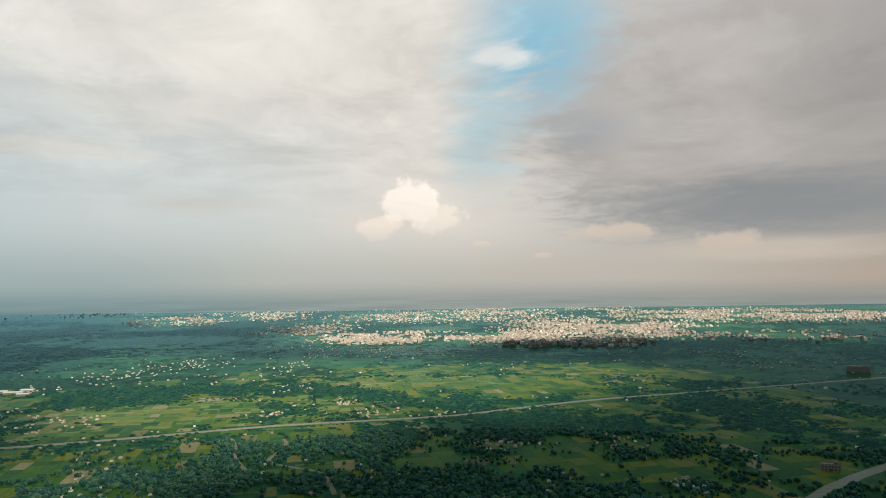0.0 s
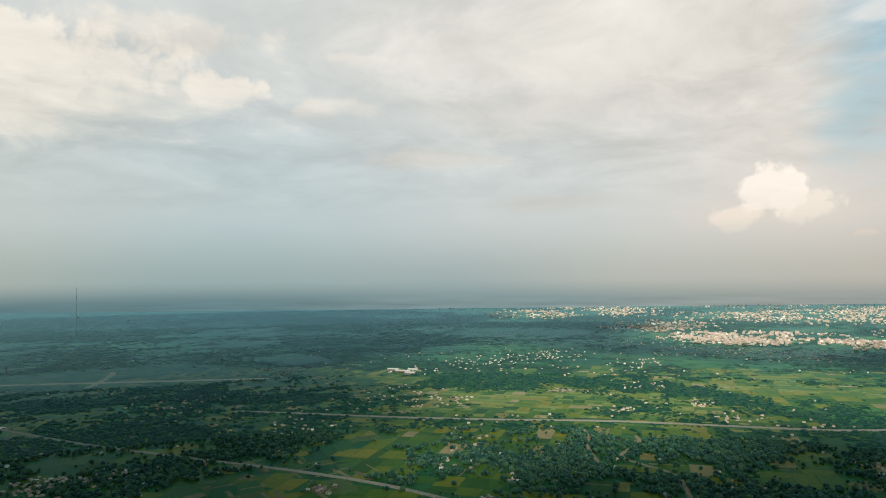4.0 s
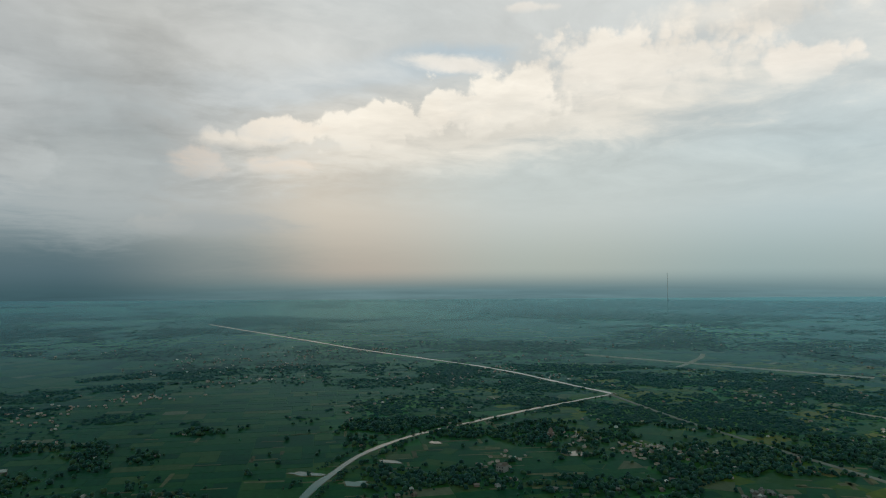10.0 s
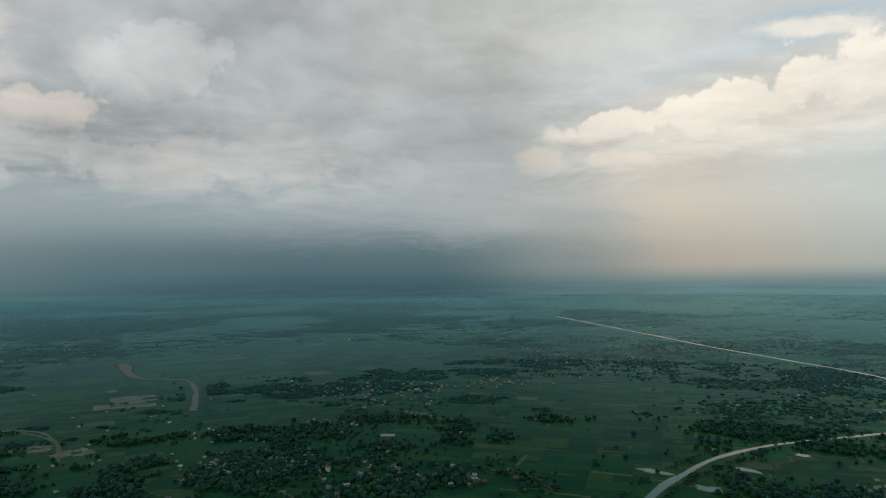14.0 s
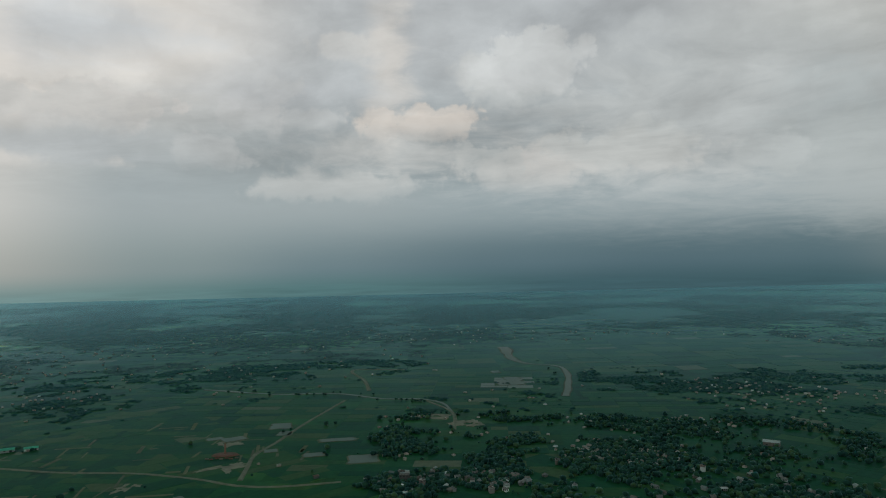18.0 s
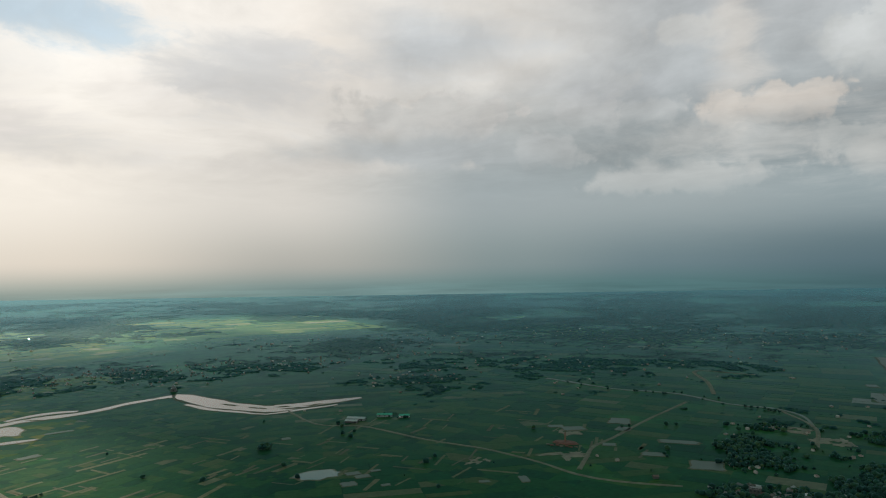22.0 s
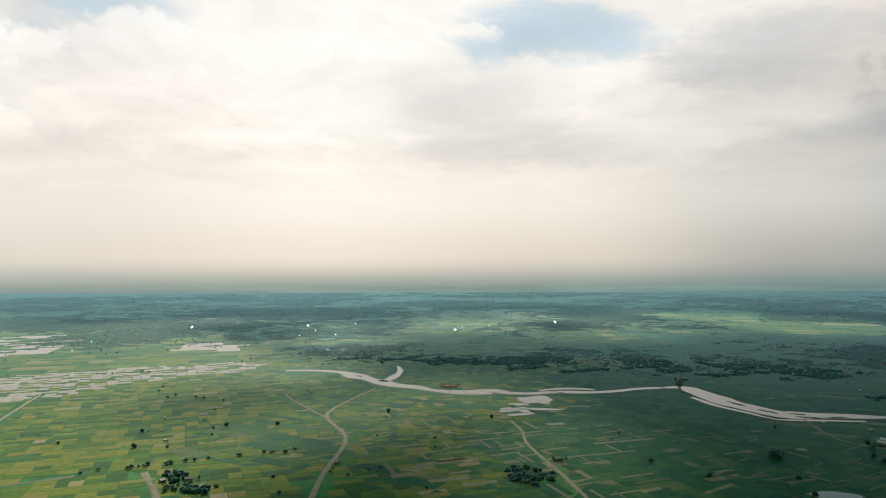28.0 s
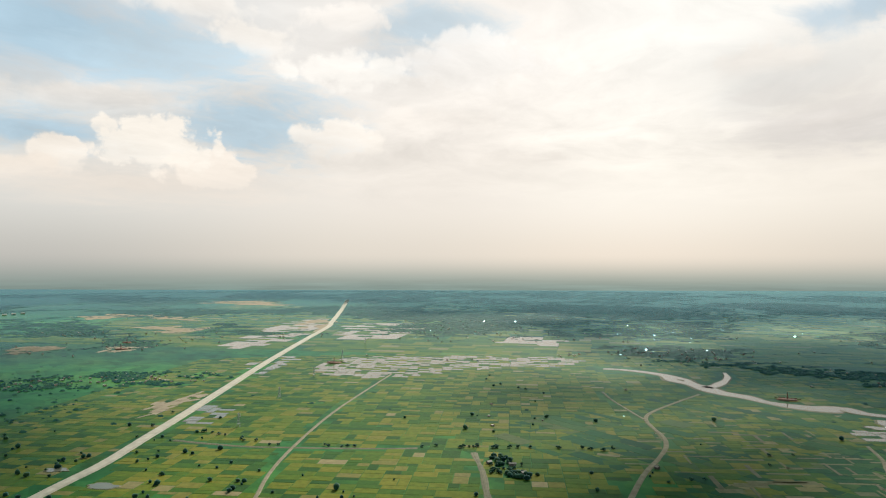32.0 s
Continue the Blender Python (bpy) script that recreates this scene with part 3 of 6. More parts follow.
wb_.inputs["Base Color"].default_value = (0.12, 0.12, 0.095, 1)
bump_node(wn_, wl_, wb_, noise_node(wn_, wl_, 0.6, 4.0), 0.15, 0.2)
MURKY, mn_, ml_, mb_ = material("murky_water", 0.4, 1.12)
mb_.inputs["Base Color"].default_value = (0.11, 0.13, 0.11, 1)
bump_node(mn_, ml_, mb_, noise_node(mn_, ml_, 0.4, 4.0), 0.3, 0.3)
WALL = by_piece("painted_wall", [(0.0, (0.09, 0.085, 0.08)), (0.4, (0.16, 0.15, 0.14)), (0.65, (0.15, 0.11, 0.09)), (0.82, (0.24, 0.25, 0.24)), (0.92, (0.45, 0.44, 0.42)), (1.0, (0.78, 0.76, 0.72))], 0.85, 1.4, "object", 0.2, 0.5)
ROOF = by_piece("weathered_roof", [(0.0, (0.10, 0.1, 0.095)), (0.3, (0.19, 0.18, 0.17)), (0.55, (0.14, 0.08, 0.06)), (0.75, (0.17, 0.165, 0.16)), (0.92, (0.33, 0.32, 0.3)), (1.0, (0.62, 0.6, 0.58))], 0.55, 1.45, "object", 0.25, 0.8)
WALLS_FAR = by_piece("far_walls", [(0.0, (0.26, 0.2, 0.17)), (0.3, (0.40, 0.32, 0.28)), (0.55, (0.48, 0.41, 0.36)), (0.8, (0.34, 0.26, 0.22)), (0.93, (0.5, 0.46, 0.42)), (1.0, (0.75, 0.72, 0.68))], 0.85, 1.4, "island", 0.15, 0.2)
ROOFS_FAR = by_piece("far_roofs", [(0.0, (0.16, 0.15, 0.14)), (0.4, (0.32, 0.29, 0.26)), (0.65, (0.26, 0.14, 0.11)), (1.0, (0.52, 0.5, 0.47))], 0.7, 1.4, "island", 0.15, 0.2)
DARK = simple("dark_opening", [(0.3, (0.02, 0.025, 0.03)), (0.7, (0.05, 0.05, 0.05))], 1.0, 0.3)
GREEN_TIN = simple("green_tin", [(0.3, (0.03, 0.25, 0.16)), (0.7, (0.06, 0.36, 0.24))], 0.5, 0.45)
WHITE_TIN = simple("white_tin", [(0.3, (0.3, 0.31, 0.3)), (0.7, (0.42, 0.43, 0.42))], 0.5, 0.45)
STEEL = simple("galvanised_steel", [(0.3, (0.3, 0.31, 0.32)), (0.7, (0.45, 0.46, 0.47))], 1.0, 0.5)

# ---- mesh helpers ----


def part(name, bm, mat, parent=None, label=""):
    me = bpy.data.meshes.new(name)
    bm.to_mesh(me)
    bm.free()
    me.materials.append(mat)
    ob = new(name, me)
    if parent:
        ob.parent = parent
    return tagged(ob, label)


def mesh_np(name, v, f, mat, smooth=False):
    """One mesh from vertex and face arrays (all faces with the same number of corners)."""
    v, f = np.asarray(v, np.float32), np.asarray(f, np.int32)
    me = bpy.data.meshes.new(name)
    me.vertices.add(len(v))
    me.vertices.foreach_set("co", v.ravel())
    k = f.shape[1]
    me.loops.add(f.size)
    me.loops.foreach_set("vertex_index", f.ravel())
    me.polygons.add(len(f))
    me.polygons.foreach_set("loop_start", np.arange(0, f.size, k, dtype=np.int32))
    me.polygons.foreach_set("loop_total", np.full(len(f), k, np.int32))
    me.polygons.foreach_set("use_smooth", np.full(len(f), smooth))
    me.materials.append(mat)
    me.update(calc_edges=True)
    me.validate()
    return new(name, me)


def box(bm, x, y, z, w, d, h, taper=0.0):
    """A box on its base centre."""
    vs = []
    for k, t in ((0, 0.0), (h, taper)):
        for sx, sy in ((-1, -1), (1, -1), (1, 1), (-1, 1)):
            vs.append(bm.verts.new((x + sx * (w / 2 - t), y + sy * (d / 2 - t), z + k)))
    for q in ((3, 2, 1, 0), (4, 5, 6, 7), (0, 1, 5, 4), (1, 2, 6, 5), (2, 3, 7, 6), (3, 0, 4, 7)):
        bm.faces.new([vs[i] for i in q])
    return bm


def value_noise(x, y, seed=0):
    """Smooth lattice noise in 0..1 for arrays."""
    xi, yi = np.floor(x).astype(np.int64), np.floor(y).astype(np.int64)
    fx, fy = x - xi, y - yi
    fx, fy = fx * fx * (3 - 2 * fx), fy * fy * (3 - 2 * fy)

    def h(a, b):
        q = (a * 374761393 + b * 668265263 + seed * 69069) & 0x7FFFFFFF
        q = ((q ^ (q >> 13)) * 1274126177) & 0x7FFFFFFF
        return ((q ^ (q >> 16)) & 0xFFFF) / 65535.0
    a, b, c, d = h(xi, yi), h(xi + 1, yi), h(xi, yi + 1), h(xi + 1, yi + 1)
    return (a * (1 - fx) + b * fx) * (1 - fy) + (c * (1 - fx) + d * fx) * fy


def fbm(x, y, seed=0, octaves=4):
    s, amp, tot = 0.0, 1.0, 0.0
    for i in range(octaves):
        s = s + amp * value_noise(x * 2 ** i, y * 2 ** i, seed + i)
        tot += amp
        amp *= 0.55
    return s / tot


def smooth_line(pts, step):
    """Catmull-Rom through the points (x, y and, in z, the width), at even steps."""
    p = [Vector(q) for q in pts]
    p = [p[0] * 2 - p[1]] + p + [p[-1] * 2 - p[-2]]
    out = []
    for i in range(1, len(p) - 2):
        a, b, c, d = p[i - 1:i + 3]
        n = max(2, int((c - b).length / step))
        for k in range(n):
            t = k / n
            out.append(0.5 * ((2 * b) + (c - a) * t + (2 * a - 5 * b + 4 * c - d) * t * t + (3 * b - a - 3 * c + d) * t ** 3))
    out.append(p[-2])
    return out


LINES = []    # (points, half width) of every road and river, kept clear of trees


def ribbon(name, pts, width, z, mat, ragged=0.0, step=14, end_width=None, keep=True, seed=1, grow=1.0):
    """A low bank with a flat top along a line; a point may carry a width of its own."""
    n = max(1, len(pts) - 1)
    full = [(q[0], q[1], q[2] * grow if len(q) > 2 else width + ((end_width or width) - width) * i / n) for i, q in enumerate(pts)]
    line = smooth_line(full, step)
    bm = bmesh.new()
    rows = []
    for i, q in enumerate(line):
        t = line[min(i + 1, len(line) - 1)] - line[max(i - 1, 0)]
        side = Vector((-t.y, t.x)).normalized()
        at, w = Vector((q.x, q.y, 0)) * 0.02, max(0.6, q.z)
        wl = w / 2 * (1 + ragged * noise.noise(at + Vector((seed, 0, 0))) * 2)
        wr = w / 2 * (1 + ragged * noise.noise(at + Vector((0, seed + 9, 0))) * 2)
        rows.append([bm.verts.new((*(q.xy + side * k), h)) for k, h in ((wl + 1.0, 0.0), (wl, z), (-wr, z), (-wr - 1.0, 0.0))])
    for a, b in zip(rows, rows[1:]):
        for k in range(3):
            bm.faces.new((a[k + 1], a[k], b[k], b[k + 1]))
    for e in (rows[0], rows[-1]):
        bm.faces.new(e)
    if keep:
        LINES.append((np.array([q.xy for q in line]), max(q[2] for q in full) / 2))
    bmesh.ops.recalc_face_normals(bm, faces=bm.faces)
    return part(name, bm, mat)


def patch(name, x, y, a, b, turn, z, mat, square=False, rough=0.25, seed=0, parent=None):
    """A flat patch with an uneven outline: a by b in half size."""
    bm = bmesh.new()
    n = 28
    c, s = math.cos(radians(turn)), math.sin(radians(turn))
    top, low_ = [], []
    for i in range(n):
        th = 2 * math.pi * i / n
        p, q = math.cos(th), math.sin(th)
        if square:
            k = 1 / max(abs(p), abs(q))
            p, q = p * k, q * k
        k = 1 + rough * 2 * noise.noise(Vector((p * 1.7 + seed * 3.1, q * 1.7, seed)))
        u, v = p * a * k, q * b * k
        top.append(bm.verts.new((x + u * c - v * s, y + u * s + v * c, z)))
        low_.append(bm.verts.new((x + u * 1.04 * c - v * 1.04 * s, y + u * 1.04 * s + v * 1.04 * c, 0)))
    bm.faces.new(top)
    for i in range(n):
        j = (i + 1) % n
        bm.faces.new((low_[i], low_[j], top[j], top[i]))
    return part(name, bm, mat, parent)


# ---- ground ----
bm = bmesh.new()
rings = [0, 200, 400, 700, 1100, 1700, 2600, 4000, 6500]
last = None
for r in rings:
    if r == 0:
        ring = [bm.verts.new((0, 0, 0))]
    else:
        ring = [bm.verts.new((r * math.cos(2 * math.pi * k / 72), r * math.sin(2 * math.pi * k / 72), 0)) for k in range(72)]
    if last and len(last) == 1:
        for k in range(72):
            bm.faces.new((last[0], ring[k], ring[(k + 1) % 72]))
    elif last:
        for k in range(72):
            bm.faces.new((last[k], ring[k], ring[(k + 1) % 72], last[(k + 1) % 72]))
    last = ring
ground = tagged(part("ground", bm, GROUND), "green river plain of meadows and small fields", "ground", kind="structure")

# ---- the cloud cover overhead, whose gaps let sunlight onto the plain ----
GAPS = []


def sun_gap(x, y, a, b, turn, share=1.0):
    """Broken cloud through which a share of the sun reaches the ground round (x, y)."""
    GAPS.append((x, y, a, b, radians(turn), share))


sun_gap(-208, 836, 110, 77, -2)
sun_gap(-181, 1337, 577, 365, -2)
sun_gap(210, 1563, 335, 237, -3, 0.5)
sun_gap(-347, 991, 190, 120, 10)
sun_gap(-450, 800, 320, 230, 0, 0.35)
sun_gap(-405, 1397, 484, 355, -3)
sun_gap(-107, 1528, 277, 295, -3)
sun_gap(-389, 1049, 127, 138, -2)
sun_gap(-699, 1660, 202, 257, -3)
sun_gap(-298, 1617, 107, 144, -3)
sun_gap(-28, 1346, 132, 137, -3)
sun_gap(-144, 1213, 80, 80, -2)
sun_gap(-1304, 4483, 822, 1281, -8)
sun_gap(119, 4128, 1051, 1203, -8)
sun_gap(1063, 4113, 958, 1756, -7)
sun_gap(2063, 4091, 1038, 1161, -8)
sun_gap(-94, 2536, 467, 413, -5)
sun_gap(192, 2473, 404, 266, -5)
sun_gap(-231, 1107, 73, 54, -2)
sun_gap(-757, 1337, 96, 100, 39)
sun_gap(65, -2631, 626, 500, 159, 0.6)
sun_gap(739, -657, 186, 224, -162, 0.6)
sun_gap(1217, -1110, 252, 377, -163, 0.6)
sun_gap(230, -2337, 487, 291, -165, 0.55)
sun_gap(1521, -1076, 667, 881, -135)
sun_gap(650, -500, 245, 250, -135)
sun_gap(601, -976, 173, 265, -135, 0.35)
sun_gap(2723, -1112, 828, 955, -136)
sun_gap(340, -780, 210, 300, 0, 0.12)
sun_gap(644, -280, 79, 99, -135)
sun_gap(1820, -1288, 1351, 646, -136, 0.4)
DECK_Z, DECK_R, CELL = 2500.0, 9800.0, 48.0


def inside(x, y, e):
    """1 in the middle of an ellipse, 0 at its edge, below that outside."""
    c, s = math.cos(e[4]), math.sin(e[4])
    u, v = (x - e[0]) * c + (y - e[1]) * s, -(x - e[0]) * s + (y - e[1]) * c
    return 1 - np.sqrt((u / e[2]) ** 2 + (v / e[3]) ** 2)


def cloud_deck():
    n = int(2 * DECK_R / CELL)
    gx, gy = np.meshgrid(np.linspace(-DECK_R, DECK_R, n + 1), np.linspace(-DECK_R, DECK_R, n + 1))
    px, py = gx.ravel(), gy.ravel()
    shift = DECK_Z / sun_way.z
    qx, qy = px - sun_way.x * shift, py - sun_way.y * shift
    light = np.zeros(px.shape)
    for e in GAPS:
        k = np.clip((inside(qx, qy, e) + 0.25) / 0.6, 0, 1)
        light = np.maximum(light, e[5] * k * k * (3 - 2 * k))
    rag = fbm(px / 150, py / 150, 21, 3)
    rag = np.argsort(np.argsort(rag)) / len(rag)    # every value equally often
    body = (rag >= light) & (np.hypot(px, py) < DECK_R)
    lump = 120 * fbm(px / 500, py / 500, 31, 4)
    v = np.stack([px, py, DECK_Z + lump], 1)
    ok = body.reshape(n + 1, n + 1)
    i, j = np.where(ok[:-1, :-1] & ok[1:, :-1] & ok[:-1, 1:] & ok[1:, 1:])
    a = i * (n + 1) + j
    f = np.stack([a, a + 1, a + n + 2, a + n + 1], 1)
    used = np.unique(f)
    index = np.full(len(v), -1)
    index[used] = np.arange(len(used))
    return tagged(mesh_np("cloud_cover", v[used], index[f], cloud_body("cloud_body", CLOUD_THIN), True), "broken grey cloud cover with sunlit gaps", "clouds", kind="structure")


def cloud_body(name, thin):
    """Cloud that lets a share of the light through; its teal tint colours the shade."""
    m, nodes, links, b = material(name, 1.0)
    tr, mx = nodes.new("ShaderNodeBsdfTranslucent"), nodes.new("ShaderNodeMixShader")
    b.inputs["Base Color"].default_value = (0.43, 0.8, 0.91, 1)
    tr.inputs["Color"].default_value = (0.43, 0.8, 0.91, 1)
    mx.inputs[0].default_value = thin
    links.new(b.outputs[0], mx.inputs[1])
    links.new(tr.outputs[0], mx.inputs[2])
    links.new(mx.outputs[0], nodes["Material Output"].inputs["Surface"])
    return m


def storm_cloud(x, y, a, b, turn):
    """Thick rain cloud core, unseen over the cloud cover, added to dim the ground."""
    bm = bmesh.new()
    c, q = math.cos(radians(turn)), math.sin(radians(turn))
    last = None
    for k, z in ((1.0, 2750), (1.0, 2900), (0.8, 3300), (0.45, 3700)):
        ring = []
        for i in range(40):
            th = 2 * math.pi * i / 40
            r = k * (1 + 0.3 * noise.noise(Vector((math.cos(th) * 1.6, math.sin(th) * 1.6, k * 2))))
            u, v = math.cos(th) * a * r, math.sin(th) * b * r
            ring.append(bm.verts.new((x + u * c - v * q, y + u * q + v * c, z + 120 * noise.noise(Vector((u / 300, v / 300, z))))))
        if last:
            for i in range(40):
                bm.faces.new((last[i], last[(i + 1) % 40], ring[(i + 1) % 40], ring[i]))
        else:
            bm.faces.new(ring[::-1])
        last = ring
    bm.faces.new(last)
    return tagged(part("storm_cloud", bm, cloud_body("storm_body", 0.04)), "thick dark rain cloud over the plain", "clouds", kind="structure")


CLOUD_THIN = 0.18
cloud_deck()
storm_cloud(-1350, -560, 1700, 1100, 23)

# ---- roads, rivers, canals ----


def road(pts, width, label, mat=ASPHALT, name="road", z=0.5, **k):
    return tagged(ribbon(name, pts, width, z, mat, **k), label, "road", kind="structure")


def river(pts, width, label, name="river", mat=WATER, ragged=0.45, **k):
    bank = tagged(ribbon(name, pts, width * 1.35 + 2, 0.25, MUD, ragged, grow=1.3, **k), label, "river", kind="structure")
    water = ribbon("water", pts, width, 0.4, mat, ragged, keep=False, **k)
    water.parent = bank
    return bank


road([(-800, 800), (-686, 833), (-541, 869), (-397, 917), (-248, 974), (-87, 1010), (26, 1037), (137, 1094), (274, 1158), (423, 1205), (1013, 1400)], 9.0, "pale straight embanked road between meadows and groves")
road([(-280, 913), (-259, 881), (-237, 806), (-205, 741)], 3.0, "narrow winding dirt lane through fields", DIRT, "lane")
road([(-201, 895), (-189, 857), (-195, 790), (-168, 763), (-125, 734), (-100, 660)], 3.4, "narrow winding dirt lane through fields", DIRT, "lane")
road([(240, 527), (353, 641), (395, 675), (453, 716), (693, 867)], 12.0, "grey road along a field edge")
road([(-1003, 560), (-817, 555), (-636, 565), (-501, 576), (-391, 577), (-307, 565), (-160, 533)], 6.0, "long straight road with grassy verges")
road([(-123, -985), (-128, -962), (-137, -916), (-155, -878), (-192, -860), (-215, -828), (-252, -758), (-298, -695), (-328, -628), (-342, -578), (-365, -545), (-410, -510)], 3.0, "pale dirt road bending through green fields", DIRT, "lane")
road([(-352, -590), (-385, -628), (-411, -658), (-454, -683), (-540, -740), (-665, -815)], 3.4, "straight dirt track past ponds", DIRT, "track")
road([(-936, -958), (-874, -1041), (-806, -932), (-743, -847)], 5.0, "pale sandy track to the river", DIRT, "track")
road([(-739, -715), (-701, -629), (-627, -560)], 3.0, "sandy footpath from the river to the village", DIRT, "track")
road([(300, -480), (342, -584), (360, -643), (377, -690), (399, -726), (432, -760), (461, -793), (478, -835), (488, -923), (494, -1006)], 3.6, "winding dirt track between rice plots", DIRT, "track")
road([(606, -914), (560, -870), (498, -820), (462, -792)], 2.2, "thin dirt track joining another between plots", DIRT, "track")
road([(228, -855), (202, -807), (186, -761), (165, -721), (122, -650), (91, -593)], 2.4, "narrow track past a copse in the fields", DIRT, "track")
road([(505, -262), (544, -294), (584, -326), (638, -378), (718, -465), (782, -542), (837, -614), (960, -780)], 2.2, "pale dirt track curving through rice plots", DIRT, "track")
road([(580, -62), (677, -168), (726, -224), (796, -288), (879, -364), (1001, -473), (1249, -695), (1541, -966), (1798, -1207), (1948, -1325), (2396, -1675), (3017, -2148)], 8.5, "pale unfinished highway embankment running to the horizon", CONCRETE, "highway", z=1.6, end_width=16)
runway = road([(-1489, 769), (-1005, 1104)], 20.0, "straight grey airstrip on open grass", CONCRETE, "runway", z=0.3)
road([(-1241, 853), (-1280, 903), (-1360, 995), (-1415, 1040)], 10.7, "short taxiway crossing the airstrip", CONCRETE, "taxiway", z=0.2)

river([(-2800, -150), (-2568, -56), (-2031, 167), (-1787, 265), (-1515, 398), (-1391, 459), (-1258, 506), (-1106, 541), (-1000, 568)], 9.0, "long straight pale canal between wooded banks", "canal", end_width=8)
river([(-1003, 571), (-965, 479), (-913, 363), (-867, 273), (-843, 224), (-800, 164), (-756, 119), (-692, 79), (-640, 51), (-573, 22)], 5.5, "curving canal with pale muddy water", "canal", end_width=8)
river([(-1330, -1020, 26), (-1191, -897, 16), (-1135, -816, 8), (-1141, -753, 7), (-1104, -705, 8), (-1002, -633, 9), (-888, -565, 9)], 10.0, "dull winding side river among fields", mat=MURKY, ragged=0.3)
river([(-585, -1085, 8), (-632, -948, 7), (-673, -905, 6.5), (-701, -849, 6), (-710, -777, 6), (-741, -734, 7), (-740, -685, 4), (-704, -633, 3)], 10.0, "narrow shallow river with bushy banks", mat=MURKY, ragged=0.5)
river([(57, -1164, 14), (29, -1178, 26), (10, -1155, 33), (-13, -1113, 36), (-35, -1079, 37), (-67, -1038, 40), (-98, -1012, 40), (-119, -1013, 40), (-153, -1022, 30), (-187, -1031, 24), (-240, -1042, 10)], 25.0, "broad pale river bend with mud bars", ragged=0.25)
river([(14, -1098, 9), (-21, -1042, 10), (-62, -1005, 11), (-92, -978, 9), (-149, -992, 9), (-195, -1004, 7)], 8.0, "thin pale channel along the river bend", "river_channel", ragged=0.4)
river([(736, -1113, 14), (706, -1129, 16), (655, -1135, 18), (609, -1124, 26), (576, -1098, 36), (542, -1079, 24), (514, -1062, 38), (478, -1041, 24), (438, -1033, 26), (398, -1020, 20), (353, -1018, 30), (322, -1032, 44), (303, -1044, 34), (280, -1036, 20), (247, -1044, 18), (225, -1062, 24), (192, -1077, 26), (157, -1087, 18), (124, -1112, 17), (98, -1138, 16), (59, -1164, 13)], 20.0, "pale winding river across the rice plain", ragged=0.25)
river([(240, -1072, 12), (213, -1099, 16), (187, -1110, 14), (159, -1108, 9)], 12.0, "short upper arm of the pale river", "river_arm", ragged=0.4)
river([(512, -1066, 26), (511, -1099, 16), (529, -1181, 9), (559, -1236, 6)], 14.0, "short pale side arm of the river", "river_arm", ragged=0.3)
river([(505, -523), (453, -480), (404, -435), (360, -400)], 1.5, "dark drainage ditch between rice plots", "ditch", mat=MUD)
river([(770, -312), (700, -352), (657, -389), (597, -447), (559, -491)], 1.6, "dark drainage ditch between rice plots", "ditch", mat=MUD)

for q in ((-48, -1066, 16, 3, 130), (-84, -1026, 13, 3, 140), (-132, -1004, 15, 4, 176), (-120, -1020, 9, 3, 176), (-165, -1016, 14, 3, 190), (300, -1030, 9, 3, 150), (205, -1066, 12, 2, 150), (575, -1103, 8, 3, 150)):
    tagged(patch("mud_bar", *q, 0.55, MUD, False, 0.5, round(q[0]) % 37), "low green mud bar in the pale river", "mud bar", "mud bars in the river", "structure")

# ---- ponds, sand and flooded plots ----


def pond(x, y, a, b, turn, label="pale still pond with muddy edges", square=False, name="pond"):
    k = round(x * 7 + y) % 97
    lift = (k % 7) * 0.02
    edge = patch(name, x, y, a * 1.12, b * 1.12, turn, 0.3 + lift, MUD, square, 0.1 if square else 0.25, k)
    patch("water", x, y, a, b, turn, 0.5 + lift, MURKY if square else WATER, square, 0.1 if square else 0.25, k, edge)
    return tagged(edge, label, "pond", "ponds on the plain", "structure")


def sand(x, y, a, b, turn, label="bare pale sand beside the fields", mat=SAND):
    """Several uneven strips of bare ground lying side by side."""
    pick, c, q = random.Random(round(x * 3 + y)), math.cos(radians(turn)), math.sin(radians(turn))
    for k in range(7):
        u, v = pick.uniform(-0.8, 0.8) * a, pick.uniform(-0.8, 0.8) * b
        p, r = pick.uniform(0.2, 0.5) * a, pick.uniform(0.12, 0.35) * b
        if k % 3 == 2:
            p, r = pick.uniform(0.1, 0.25) * a, pick.uniform(0.3, 0.6) * b
        ob = patch("bare_ground", x + u * c - v * q, y + u * q + v * c, p, r, turn + pick.uniform(-9, 9), 0.3 + 0.012 * k, mat, True, 0.4, round(x + y + 7 * k) % 89)
        tagged(ob, label, "sand", kind="structure")


for q in ((-508, -750, 12, 15, 141), (-488, -713, 8, 10, 141), (-434, -739, 13, 9, 165), (-420, -758, 9, 6, 160), (-431, -658, 7, 6, 150), (-508, -636, 20, 7, 141), (-451, -606, 11, 7, 141), (-474, -552, 15, 14, 141),
          (-289, -583, 4, 9, 168), (-252, -591, 5, 3, 168), (-143, -662, 7, 5, 182), (-150, -650, 7, 5, 182), (-133, -632, 7, 6, 182), (-166, -663, 5, 3, 182), (-164, -616, 4, 3, 182), (-100, -827, 5, 5, 181),
          (170, -856, 11, 6, 215), (161, -973, 15, 4, 200), (-940, -700, 12, 22, 140), (-965, -722, 13, 20, 142), (-925, -715, 9, 24, 138), (-1013, -798, 8, 12, 140)):
    pond(*q, "square pale fish pond among green fields", True)
